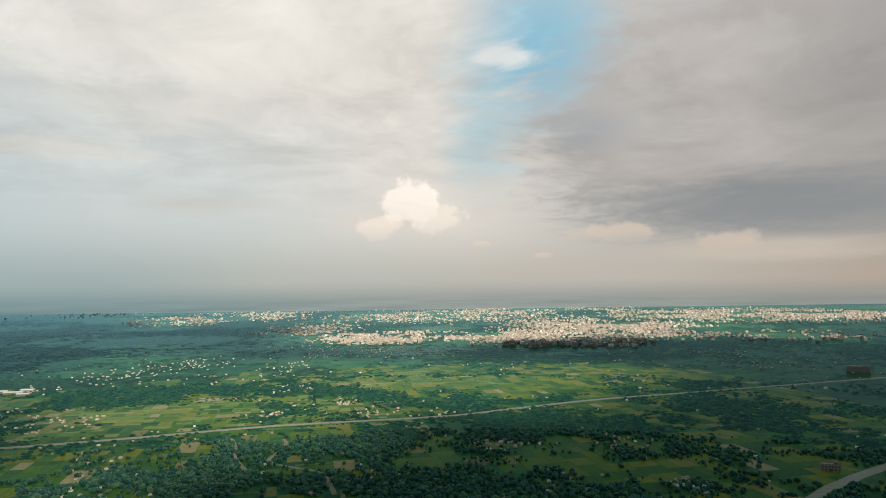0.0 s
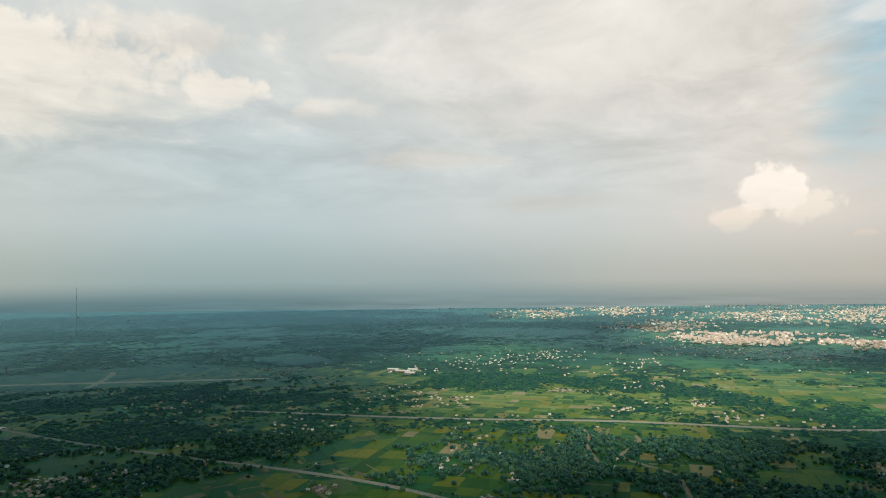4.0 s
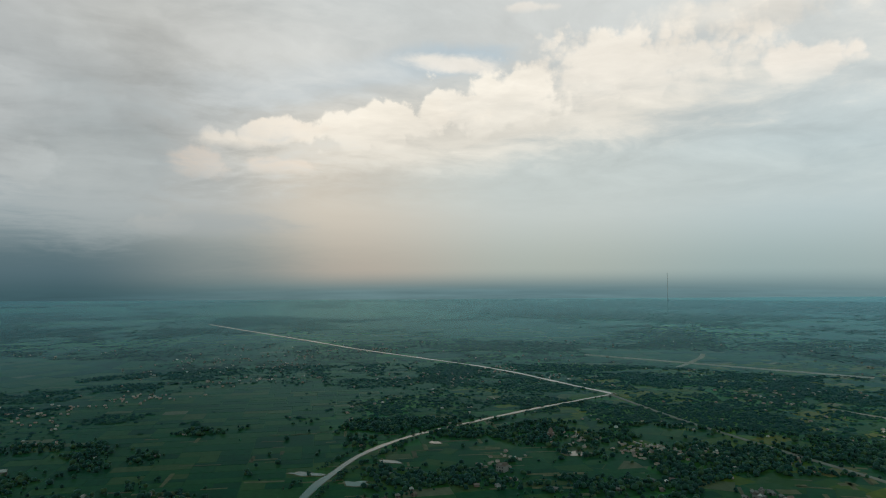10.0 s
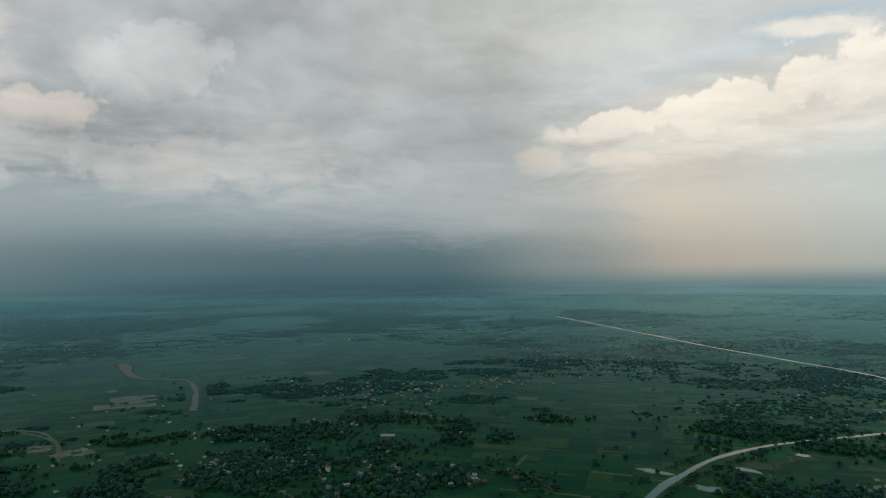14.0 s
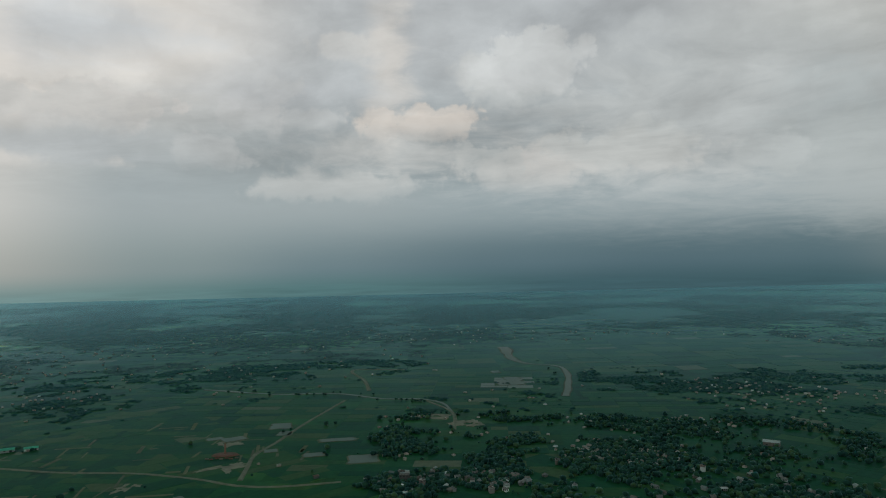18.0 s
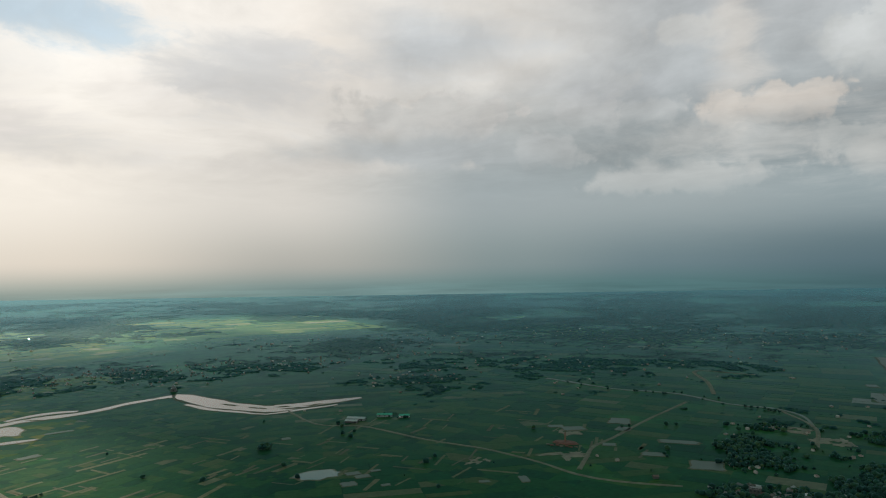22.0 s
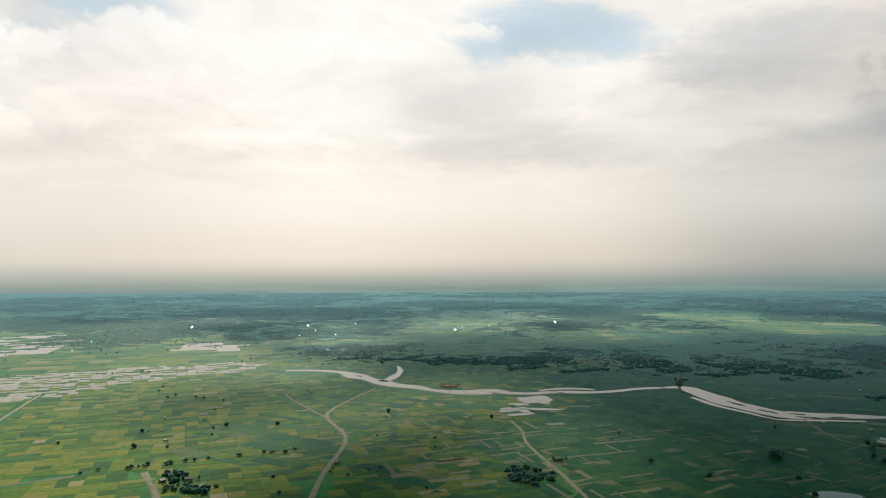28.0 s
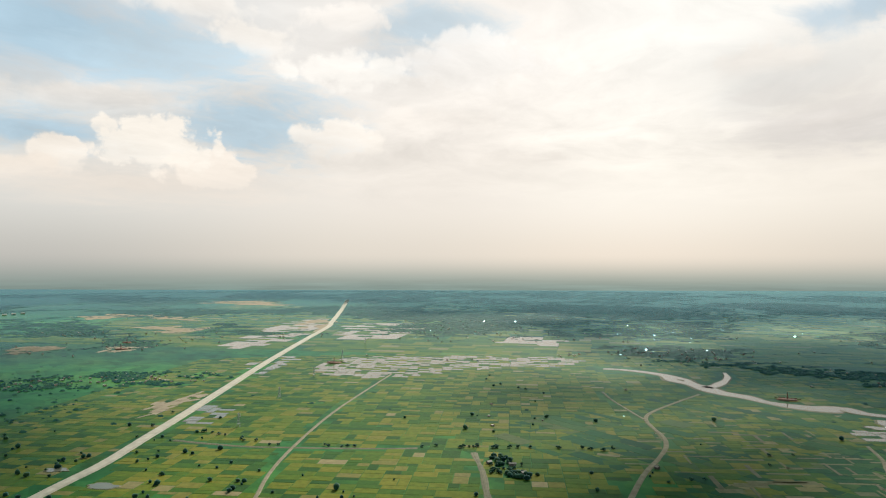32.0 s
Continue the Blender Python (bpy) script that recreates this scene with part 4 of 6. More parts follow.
for q in ((-696, 55, 18, 6, 60), (-716, 142, 12, 5, 50), (-651, 97, 12, 8, 60), (-780, 208, 8, 5, 50), (-689, 343, 15, 10, 60), (-110, -670, 22, 14, 180), (226, -1000, 27, 26, 181), (243, -957, 15, 9, 190), (202, -937, 27, 7, 192), (151, -624, 9, 7, 182)):
    pond(*q)
for q in ((-361, -638, 28, 14, 160), (-420, -725, 22, 15, 160), (-272, -654, 13, 8, 215), (-663, -568, 20, 20, 142), (995, -415, 21, 69, -148), (933, -360, 12, 40, -148), (1651, -539, 53, 53, -136), (1913, -1243, 67, 200, -140), (1773, -400, 80, 80, 30),
          (2080, -800, 160, 93, 20), (-401, 1207, 35, 21, 0), (3067, -1667, 347, 160, 40), (2533, -933, 240, 120, 20), (-667, -640, 29, 16, 110)):
    sand(*q)



def strip(x0, y0, x1, y1, width, label, mat):
    """One long narrow plot, bare or cut."""
    ob = ribbon("cut_plot", [(x0, y0), (x1, y1)], width, 0.26, mat, 0.12, step=30, keep=False)
    return tagged(ob, label, "field", "cut rice plots", "structure")


for q in ((272, -620, 249, -638, 10), (266, -634, 221, -679, 10), (275, -592, 258, -608, 11), (236, -591, 206, -616, 8), (203, -592, 177, -614, 7), (208, -693, 182, -716, 3), (149, -700, 67, -764, 3),
          (113, -778, 51, -824, 5), (413, -613, 392, -623, 7), (145, -659, 136, -666, 4), (50, -628, 35, -645, 6), (-704, 248, -697, 266, 7), (-740, 256, -734, 272, 7), (-624, 308, -620, 320, 7), (-583, 310, -579, 325, 6),
          (-626, 276, -621, 296, 5), (-594, 251, -590, 263, 5), (-564, 286, -560, 298, 5), (-586, 278, -583, 287, 5), (-520, 458, -514, 476, 12), (-529, 486, -526, 496, 7), (-521, 527, -516, 543, 9)):
    strip(*q, "pale cut rice plot with dry stubble", STUBBLE)
pick_ = random.Random(5)
for n, x0, x1, y0, y1, ways in ((90, 40, 420, -880, -600, (43, 43, 130)), (80, -460, 0, -900, -610, (40, 55, 140)), (70, -900, -600, -120, 330, (80, 85, 172)), (34, -560, -400, 420, 640, (60, 150)), (40, -420, 60, 640, 900, (12, 100))):
    for k in range(n):
        x, y, along = pick_.uniform(x0, x1), pick_.uniform(y0, y1), pick_.choice(ways)
        ln, c, q = pick_.uniform(6, 22), math.cos(radians(along)), math.sin(radians(along))
        strip(x - ln * c, y - ln * q, x + ln * c, y + ln * q, pick_.uniform(1.2, 4.2), "narrow plot edge between rice fields", STUBBLE if k % 3 else MUD)

# ---- woods, villages: where they lie ----
GROVES, CLEARINGS, HOUSES, CITY = [], [], [], []
rng = np.random.default_rng(7)


def grove(x, y, a, b, turn):
    GROVES.append((x, y, a, b, radians(turn)))


def clearing(x, y, a, b, turn):
    CLEARINGS.append((x, y, a, b, radians(turn)))


def scatter(store, x, y, a, b, turn, n):
    c, s = math.cos(radians(turn)), math.sin(radians(turn))
    for _ in range(n):
        r, th = math.sqrt(rng.random()) * (0.6 + 0.6 * rng.random()), rng.random() * 2 * math.pi
        u, v = r * a * math.cos(th), r * b * math.sin(th)
        store.append((x + u * c - v * s, y + u * s + v * c))


def village(x, y, a, b, turn, n):
    scatter(HOUSES, x, y, a, b, turn, n)


def city_block(x, y, a, b, turn, n):
    scatter(CITY, x, y, a, b, turn, n)
    CLEARINGS.append((x, y, a * 0.8, b * 0.8, radians(turn)))


clearing(-400, 1076, 114, 123, -2)
clearing(-411, 1457, 60, 89, -3)
clearing(-29, 1362, 133, 104, -3)
clearing(154, 1307, 115, 151, -3)
clearing(-145, 791, 39, 38, -2)
clearing(-976, 2457, 267, 313, -5)
clearing(269, 1124, 54, 129, -2)
clearing(-451, 766, 38, 68, -2)
clearing(540, 1425, 68, 88, -3)
clearing(246, 734, 41, 34, -1)
clearing(388, 722, 63, 59, -1)
clearing(412, 3049, 123, 228, -6)
clearing(133, 770, 37, 24, -2)
clearing(-23, 774, 44, 29, -2)
clearing(-613, 1097, 46, 56, -2)
clearing(-946, 1822, 61, 121, -4)
clearing(-158, 1103, 36, 40, -2)
clearing(-1299, 996, 347, 160, 39)
clearing(-482, 699, 40, 112, 41)
clearing(-1205, 1415, 90, 139, 38)
clearing(-502, 467, 22, 22, 42)
clearing(-2073, 856, 262, 277, 38)
clearing(-750, 208, 50, 31, 42)
clearing(-561, 576, 39, 31, 41)
clearing(-1007, 502, 53, 38, 41)
clearing(-751, 243, 58, 50, 64)
clearing(-1108, -14, 166, 177, 63)
clearing(-906, -71, 101, 73, 64)
clearing(-1575, 402, 80, 85, 61)
clearing(-634, 326, 52, 24, 64)
clearing(-499, 530, 63, 58, 65)
clearing(-755, 486, 36, 32, 64)
clearing(-830, 79, 39, 40, 64)
clearing(-3491, 774, 591, 693, 55)
clearing(-866, 11, 111, 75, 94)
clearing(-1499, -546, 377, 293, 93)
clearing(-720, -169, 54, 35, 95)
clearing(-896, -446, 117, 76, 94)
clearing(-1144, 107, 82, 63, 94)
clearing(-1120, -818, 142, 379, 94)
grove(-101, 847, 82, 75, -2)
grove(153, 970, 140, 84, -2)
grove(60, 1149, 112, 74, -2)
grove(-275, 697, 125, 42, -1)
grove(-48, 687, 167, 34, -1)
grove(175, 1868, 151, 169, -4)
grove(450, 981, 93, 106, -2)
grove(-328, 1314, 162, 65, -3)
grove(-586, 1293, 129, 74, -3)
grove(-278, 1512, 75, 94, -3)
grove(-755, 1411, 141, 109, -3)
grove(306, 1744, 127, 100, -4)
grove(-937, 845, 309, 90, 40)
grove(-4500, 2676, 1750, 1573, 31)
grove(-840, 592, 124, 58, 41)
grove(-1702, 637, 209, 144, 39)
grove(-900, 199, 74, 60, 64)
grove(-584, 343, 49, 29, 65)
grove(-592, 414, 40, 25, 64)
grove(-621, 510, 43, 45, 64)
grove(-958, 418, 60, 53, 63)
grove(-1244, 195, 92, 62, 63)
grove(-3025, 1326, 543, 438, 55)
grove(-1110, -424, 134, 50, 94)
grove(-646, 168, 40, 23, 95)
grove(-921, -55, 37, 45, 94)
grove(-1020, -170, 34, 39, 94)
grove(-622, -163, 63, 30, 95)
grove(-805, -155, 27, 24, 94)
grove(-589, -347, 62, 21, 95)
grove(-1478, -38, 239, 106, 93)
grove(-573, -437, 29, 81, 112)
grove(-1089, -459, 87, 74, 109)
grove(-817, -173, 29, 36, 111)
grove(-671, -344, 68, 46, 112)
grove(-1253, -357, 93, 54, 109)
grove(-456, -442, 67, 36, 136)
grove(-539, -410, 21, 63, 136)
grove(-645, -352, 82, 33, 136)
grove(-693, -1211, 126, 124, 133)
grove(-518, -1344, 174, 111, 133)
grove(-363, -1695, 173, 170, 132)
grove(-876, -1176, 182, 70, 132)
grove(-1395, -1387, 192, 188, 129)
grove(-1050, -1676, 199, 157, 130)
grove(93, -1479, 225, 144, 162)
grove(-116, -1495, 147, 117, 162)
grove(-354, -1126, 105, 90, 163)
grove(-607, -1427, 136, 87, 162)
grove(-1107, -1645, 290, 208, 161)
grove(309, -1389, 163, 89, 163)
grove(-926, -2773, 356, 208, 157)
grove(220, -1505, 156, 147, -163)
grove(747, -1414, 169, 134, -163)
grove(1481, -1368, 137, 118, -164)
grove(156, -641, 22, 28, -161)
grove(442, -509, 21, 24, -161)
grove(452, -1352, 117, 75, -163)
grove(1636, -1828, 387, 182, -165)
grove(1553, -2366, 463, 254, -166)
grove(439, -509, 25, 33, -135)
grove(1209, -418, 115, 84, -135)
grove(1255, -310, 74, 71, -135)
grove(1536, -1516, 194, 152, -136)
grove(2071, -1733, 265, 237, -137)
grove(1024, -1817, 258, 169, -136)
grove(2091, -558, 174, 84, -136)
grove(839, -536, 8, 20, -135)
grove(2719, -1110, 273, 196, -137)
village(-700, 1602, 119, 223, -3, 70)
village(-591, 1741, 101, 129, -3, 38)
village(-375, 1636, 67, 219, -3, 35)
village(-156, 1170, 21, 45, -2, 19)
village(-95, 1054, 30, 31, -2, 16)
village(72, 852, 48, 47, -2, 54)
village(20, 1050, 26, 44, -2, 12)
village(-556, 1011, 50, 84, -2, 28)
village(-274, 1312, 65, 71, -3, 22)
village(-264, 1060, 35, 37, -2, 12)
village(751, 1821, 87, 116, -4, 38)
village(767, 1554, 111, 130, -3, 32)
village(229, 847, 41, 45, -2, 19)
village(-271, 2006, 148, 196, -4, 57)
village(-41, 1984, 210, 159, -4, 73)
village(598, 2323, 221, 269, -5, 112)
village(-460, 2292, 114, 216, -5, 38)
village(688, 1270, 71, 89, -3, 19)
village(-790, 1335, 56, 67, -3, 12)
village(244, 679, 27, 23, -1, 16)
village(-394, 763, 38, 52, -2, 12)
village(-646, 486, 46, 52, 41, 35)
village(-671, 406, 28, 24, 42, 22)
village(-905, 790, 59, 70, 40, 25)
village(-635, 743, 32, 54, 41, 22)
village(-672, 1067, 79, 88, 40, 28)
village(-703, 270, 22, 33, 42, 12)
village(-1172, 563, 81, 64, 40, 16)
village(-909, 905, 63, 53, 40, 16)
village(-419, 532, 16, 15, 42, 12)
village(-345, 674, 23, 31, 42, 9)
village(-691, 422, 29, 31, 64, 35)
village(-650, 475, 32, 25, 64, 32)
village(-1321, 489, 46, 64, 62, 28)
village(-1734, 313, 58, 62, 61, 35)
village(-750, 363, 41, 39, 64, 22)
village(-1685, 38, 171, 211, 62, 48)
village(-1576, -125, 143, 178, 62, 38)
village(-1243, 338, 126, 93, 62, 38)
village(-510, 437, 21, 17, 65, 12)
village(-1201, -163, 35, 41, 63, 12)
village(-674, 242, 23, 21, 64, 8)
village(-641, -348, 73, 28, 95, 48)
village(-1121, -272, 113, 64, 94, 32)
village(-1110, -424, 115, 56, 94, 28)
village(-1320, -3, 138, 84, 93, 41)
village(-1182, -148, 98, 46, 93, 22)
village(-631, -197, 64, 24, 95, 12)
village(-1479, 81, 106, 70, 93, 25)
village(-666, -355, 68, 37, 112, 54)
village(-511, -403, 37, 23, 112, 19)
village(-1045, -344, 106, 58, 110, 35)
village(-835, -337, 58, 52, 111, 22)
village(-634, -116, 30, 16, 112, 9)
village(-1546, -1571, 368, 186, 105, 16)
village(-459, -446, 62, 36, 136, 38)
village(-656, -341, 77, 33, 136, 41)
village(-511, -383, 30, 26, 136, 12)
village(-734, -1216, 176, 97, 132, 22)
village(-423, -1570, 254, 173, 132, 35)
village(-1480, -1424, 248, 237, 129, 28)
village(91, -1438, 264, 145, 163, 80)
village(-139, -1489, 196, 126, 162, 48)
village(-381, -1211, 144, 91, 163, 32)
village(-907, -1740, 298, 298, 161, 22)
village(188, -1441, 182, 134, -163, 48)
village(721, -1420, 182, 123, -163, 35)
village(883, -1219, 36, 44, -163, 9)
village(1422, -1385, 227, 116, -164, 16)
village(1198, -442, 135, 73, -135, 41)
village(1267, -297, 65, 59, -135, 16)
village(2050, -603, 189, 132, -136, 16)
village(1542, -1573, 269, 197, -136, 22)
village(2452, -1001, 409, 212, -136, 16)
city_block(-1227, 4218, 527, 804, -8, 988)
city_block(119, 4115, 751, 799, -8, 1330)
city_block(-175, 2506, 266, 278, -5, 1064)
city_block(196, 2520, 387, 257, -5, 1330)
city_block(666, 2958, 410, 630, -6, 1710)
city_block(1623, 3844, 809, 819, -8, 2850)
city_block(884, 2733, 359, 497, -6, 950)
city_block(2136, 3749, 338, 584, -8, 950)
city_block(-394, 5673, 944, 777, -11, 456)
city_block(857, 4857, 852, 579, -10, 798)
city_block(-555, 3014, 223, 442, -6, 304)
city_block(-2405, 5015, 436, 993, -9, 114)
city_block(1253, 2374, 240, 257, -5, 266)
city_block(383, 2178, 281, 156, -4, 494)


def woods(x, y):
    """Above 0 where trees stand."""
    head = np.degrees(np.arctan2(-x, y))
    head = np.where(head < -70, head + 360, head)
    r = np.hypot(x, y)
    base = np.interp(head, [-60, 60, 84, 100, 140, 155, 260, 290], [-0.15, -0.15, -0.17, -0.17, -0.2, -0.4, -0.4, -0.15])
    base = base + np.where((head > 140) & (head < 270), np.interp(r, [1500, 2300, 4000], [0, 0.22, 0.27]), np.interp(r, [1200, 3300], [0, 0.04]))
    open_land = np.interp(head, [-60, 100, 140, 155, 260, 290], [1.0, 1.0, 0.8, 0.45, 0.45, 1.0])
    open_land = np.maximum(open_land, np.interp(r, [1400, 2200], [0.0, 1.0]))
    d = base + open_land * (0.9 * (fbm(x / 200, y / 200, 3, 3) - 0.5) + 1.25 * (fbm(x / 42, y / 60, 11, 3) - 0.5))
    far = np.interp(r, [1500, 2300], [0.0, 1.0])
    d = d * (1 - 0.45 * far) + far * (1.5 * (fbm(x / 420, y / 420, 41, 4) - 0.5) + 0.03)
    g = np.full(x.shape, -1.0)
    for e in GROVES:
        g = np.maximum(g, inside(x, y, e))
    c = np.full(x.shape, -1.0)
    for e in CLEARINGS:
        c = np.maximum(c, inside(x, y, e))
    rag = fbm(x / 34, y / 34, 71, 3) - 0.5
    d = d + np.where(g > -0.5, 0.55 * rag, 0.0)
    return d + 1.0 * np.clip(0.75 * g + 1.5 * rag + 0.2, 0, 0.45) * (g > -0.6) - 1.0 * np.clip(c + 0.12, 0, 0.5)


def off_lines(x, y, gap):
    """True where no road or river is nearer than gap to its edge."""
    ok = np.ones(x.shape, bool)
    for pts, half in LINES:
        lo, hi = pts.min(0) - half - gap, pts.max(0) + half + gap
        near = np.where(ok & (x > lo[0]) & (x < hi[0]) & (y > lo[1]) & (y < hi[1]))[0]
        if len(near) == 0:
            continue
        best = np.full(len(near), 1e9)
        for a, b in zip(pts[:-1], pts[1:]):
            ab = b - a
            t = np.clip(((x[near] - a[0]) * ab[0] + (y[near] - a[1]) * ab[1]) / (ab @ ab + 1e-9), 0, 1)
            best = np.minimum(best, np.hypot(x[near] - a[0] - t * ab[0], y[near] - a[1] - t * ab[1]))
        ok[near[best < half + gap]] = False
    return ok


def jittered(r0, r1, cell):
    n = int(r1 / cell) + 1
    gx, gy = np.meshgrid(np.arange(-n, n + 1), np.arange(-n, n + 1))
    x = (gx.ravel() + rng.uniform(-0.45, 0.45, gx.size)) * cell
    y = (gy.ravel() + rng.uniform(-0.45, 0.45, gx.size)) * cell
    r = np.hypot(x, y)
    head = np.degrees(np.arctan2(-x, y))
    head = np.where(head < -70, head + 360, head)
    k = (r > r0) & (r < r1) & (head > -42) & (head < 268)
    return x[k], y[k]


def lumps(x, y, w, h, detail, top=9.0):
    """Uneven rounded clumps standing on the ground, as vertex and face arrays."""
    bm = bmesh.new()
    bmesh.ops.create_icosphere(bm, subdivisions=detail, radius=1.0)
    bv = np.array([v.co[:] for v in bm.verts])
    bf = np.array([[v.index for v in f.verts] for f in bm.faces])
    bm.free()
    n = len(x)
    th = rng.uniform(0, 2 * np.pi, n)
    v = bv[None] * rng.uniform(0.72, 1.28, (n, len(bv), 1))
    c, s = np.cos(th)[:, None], np.sin(th)[:, None]
    out = np.empty((n, len(bv), 3))
    out[:, :, 0] = (v[:, :, 0] * c - v[:, :, 1] * s) * w[:, None] + x[:, None]
    out[:, :, 1] = (v[:, :, 0] * s + v[:, :, 1] * c) * w[:, None] + y[:, None]
    out[:, :, 2] = np.clip(v[:, :, 2] * 0.62 + 0.5, 0.0, top) * h[:, None]
    f = bf[None] + (np.arange(n) * len(bv))[:, None, None]
    return out.reshape(-1, 3), f.reshape(-1, 3)


def bend_up(ob, k):
    """Lean a canopy's shading normals towards the sky, so the haze gloss covers its sides."""
    me = ob.data
    n = np.empty(len(me.vertices) * 3, np.float32)
    me.vertices.foreach_get("normal", n)
    n = n.reshape(-1, 3) * (1 - k)
    n[:, 2] += k
    n /= np.linalg.norm(n, axis=1)[:, None] + 1e-9
    free = me.attributes.new("custom_normal", "FLOAT_VECTOR", "POINT")
    free.data.foreach_set("vector", n.astype(np.float32).ravel())


def canopies(x, y, w, h):
    """Low uneven mounds of far tree crowns, as vertex and face arrays."""
    n, k = len(x), 5
    th = np.linspace(0, 2 * np.pi, k, endpoint=False)[None] + rng.uniform(0, 1, (n, 1))
    v = np.empty((n, 1 + 2 * k, 3))
    v[:, 0] = np.stack([x, y, h], 1)
    for i, (rr, zz) in enumerate(((0.55, 0.8), (1.0, 0.0))):
        r = w[:, None] * rr * rng.uniform(0.7, 1.3, (n, k))
        v[:, 1 + i * k:1 + (i + 1) * k, 0] = x[:, None] + r * np.cos(th) * 1.25
        v[:, 1 + i * k:1 + (i + 1) * k, 1] = y[:, None] + r * np.sin(th)
        v[:, 1 + i * k:1 + (i + 1) * k, 2] = h[:, None] * zz * rng.uniform(0.8, 1.2, (n, k)) + (0.0 if i else 0.05)
    f = []
    for q in range(k):
        p = (q + 1) % k
        f += [(0, 1 + q, 1 + p), (1 + q, 1 + k + q, 1 + k + p), (1 + q, 1 + k + p, 1 + p)]
    f = np.array(f)[None] + (np.arange(n) * (1 + 2 * k))[:, None, None]
    return v.reshape(-1, 3), f.reshape(-1, 3)


def wood_belt(r0, r1, cell, w0, w1, h0, h1, detail, label, sparse=0.0, top=9.0, mat=None, bend=0.0):
    x, y = jittered(r0, r1, cell)
    d = woods(x, y)
    k = (d + rng.normal(0, 1, len(x)) * (0.04 + sparse * (y > -350)) > 0) | (rng.random(len(x)) < np.where(d > -0.25, np.where(y > -350, 0.02, 0.012), 0.0008))
    x, y = x[k], y[k]
    k = off_lines(x, y, w0 * 0.8)
    x, y = x[k], y[k]
    n = len(x)
    size = rng.uniform(0, 1, n) ** 1.5
    w, h = w0 + (w1 - w0) * size, h0 + (h1 - h0) * size * rng.uniform(0.7, 1.3, n)
    v, f = lumps(x, y, w, h, detail, top) if detail else canopies(x, y, w, h)
    ob = mesh_np("woodland", v, f, mat or LEAF, True)
    if bend:
        bend_up(ob, bend)
    return tagged(ob, label, "trees", kind="stuff")


wood_belt(520, 940, 4.4, 1.1, 3.7, 2.0, 5.0, 1, "dark green groves of broadleaf trees round the villages", 0.16)
wood_belt(940, 1500, 5.2, 1.6, 4.8, 0.9, 2.5, 0, "dark green woods and hedgerows between meadows", 0.16, 9.0, MID_LEAF, 0.94)
wood_belt(1500, 2300, 8.4, 2.6, 7.0, 0.4, 1.0, 0, "blue-green woods and hedgerows on the middle plain", 0.14, 9.0, CANOPY, 1.0)
wood_belt(2300, 3300, 13.0, 5.0, 12.0, 0.6, 1.6, 0, "distant dark green woods on the plain", 0.08, 0.8, CANOPY, 1.0)
wood_belt(3300, 4950, 24.0, 9.0, 26.0, 0.6, 1.6, 0, "far hazy woods towards the horizon", 0.05, 0.8, CANOPY, 1.0)

# ---- city and far houses ----


def blocks(name, xy, w0, w1, h0, h1, label, category):
    """Many small flat-roofed buildings as one mesh, walls and raised roof slabs."""
    n = len(xy)
    x, y = np.array(xy).T
    w, d, h, th = rng.uniform(w0, w1, n), rng.uniform(w0, w1, n), h0 + (h1 - h0) * rng.random(n) ** 2.2, rng.uniform(-0.25, 0.25, n)
    unit = np.array([(-1, -1, 0), (1, -1, 0), (1, 1, 0), (-1, 1, 0), (-1, -1, 1), (1, -1, 1), (1, 1, 1), (-1, 1, 1)], float)
    bf = np.array([(4, 5, 6, 7), (0, 1, 5, 4), (1, 2, 6, 5), (2, 3, 7, 6), (3, 0, 4, 7)])

    def many(kx, kz, lift):
        v = np.empty((n, 8, 3))
        u, q = unit[None, :, 0] * w[:, None] / 2 * kx, unit[None, :, 1] * d[:, None] / 2 * kx
        c, s = np.cos(th)[:, None], np.sin(th)[:, None]
        v[:, :, 0], v[:, :, 1] = x[:, None] + u * c - q * s, y[:, None] + u * s + q * c
        v[:, :, 2] = lift * h[:, None] + unit[None, :, 2] * (kz * h[:, None] if lift == 0 else kz)
        return v.reshape(-1, 3), (bf[None] + (np.arange(n) * 8)[:, None, None]).reshape(-1, 4)
    a = tagged(mesh_np(name, *many(1.0, 1.0, 0.0), WALLS_FAR), label, category, kind="stuff")
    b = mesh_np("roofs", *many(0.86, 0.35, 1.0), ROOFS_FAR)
    b.parent = a
    return a


cx, cy = np.array(CITY).T
stand = fbm(cx / 170, cy / 260, 61, 4) + rng.normal(0, 0.05, len(cx)) > 0.44
CITY = [p for p, k in zip(CITY, stand) if k]
CITY.sort(key=lambda p: p[1])
near_city, far_city = CITY[:280], CITY[280:]
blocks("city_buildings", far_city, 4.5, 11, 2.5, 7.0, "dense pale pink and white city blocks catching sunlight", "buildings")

# lone houses along the edges of the groves
hd, r = np.radians(rng.uniform(-42, 265, 3600)), 560 + 1500 * rng.random(3600) ** 1.2
hx, hy = -r * np.sin(hd), r * np.cos(hd)
edge = woods(hx, hy)
HOUSES += [(a, b) for a, b, k in zip(hx.tolist(), hy.tolist(), edge) if -0.22 < k < 0.12]
HOUSES.sort(key=lambda p: math.hypot(*p))
hx, hy = np.array(HOUSES).T
keep = off_lines(hx, hy, 4)
HOUSES = [p for p, k in zip(HOUSES, keep) if k]
near_houses, far_houses = HOUSES[:260], HOUSES[260:]
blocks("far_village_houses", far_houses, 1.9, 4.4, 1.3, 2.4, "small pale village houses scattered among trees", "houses")


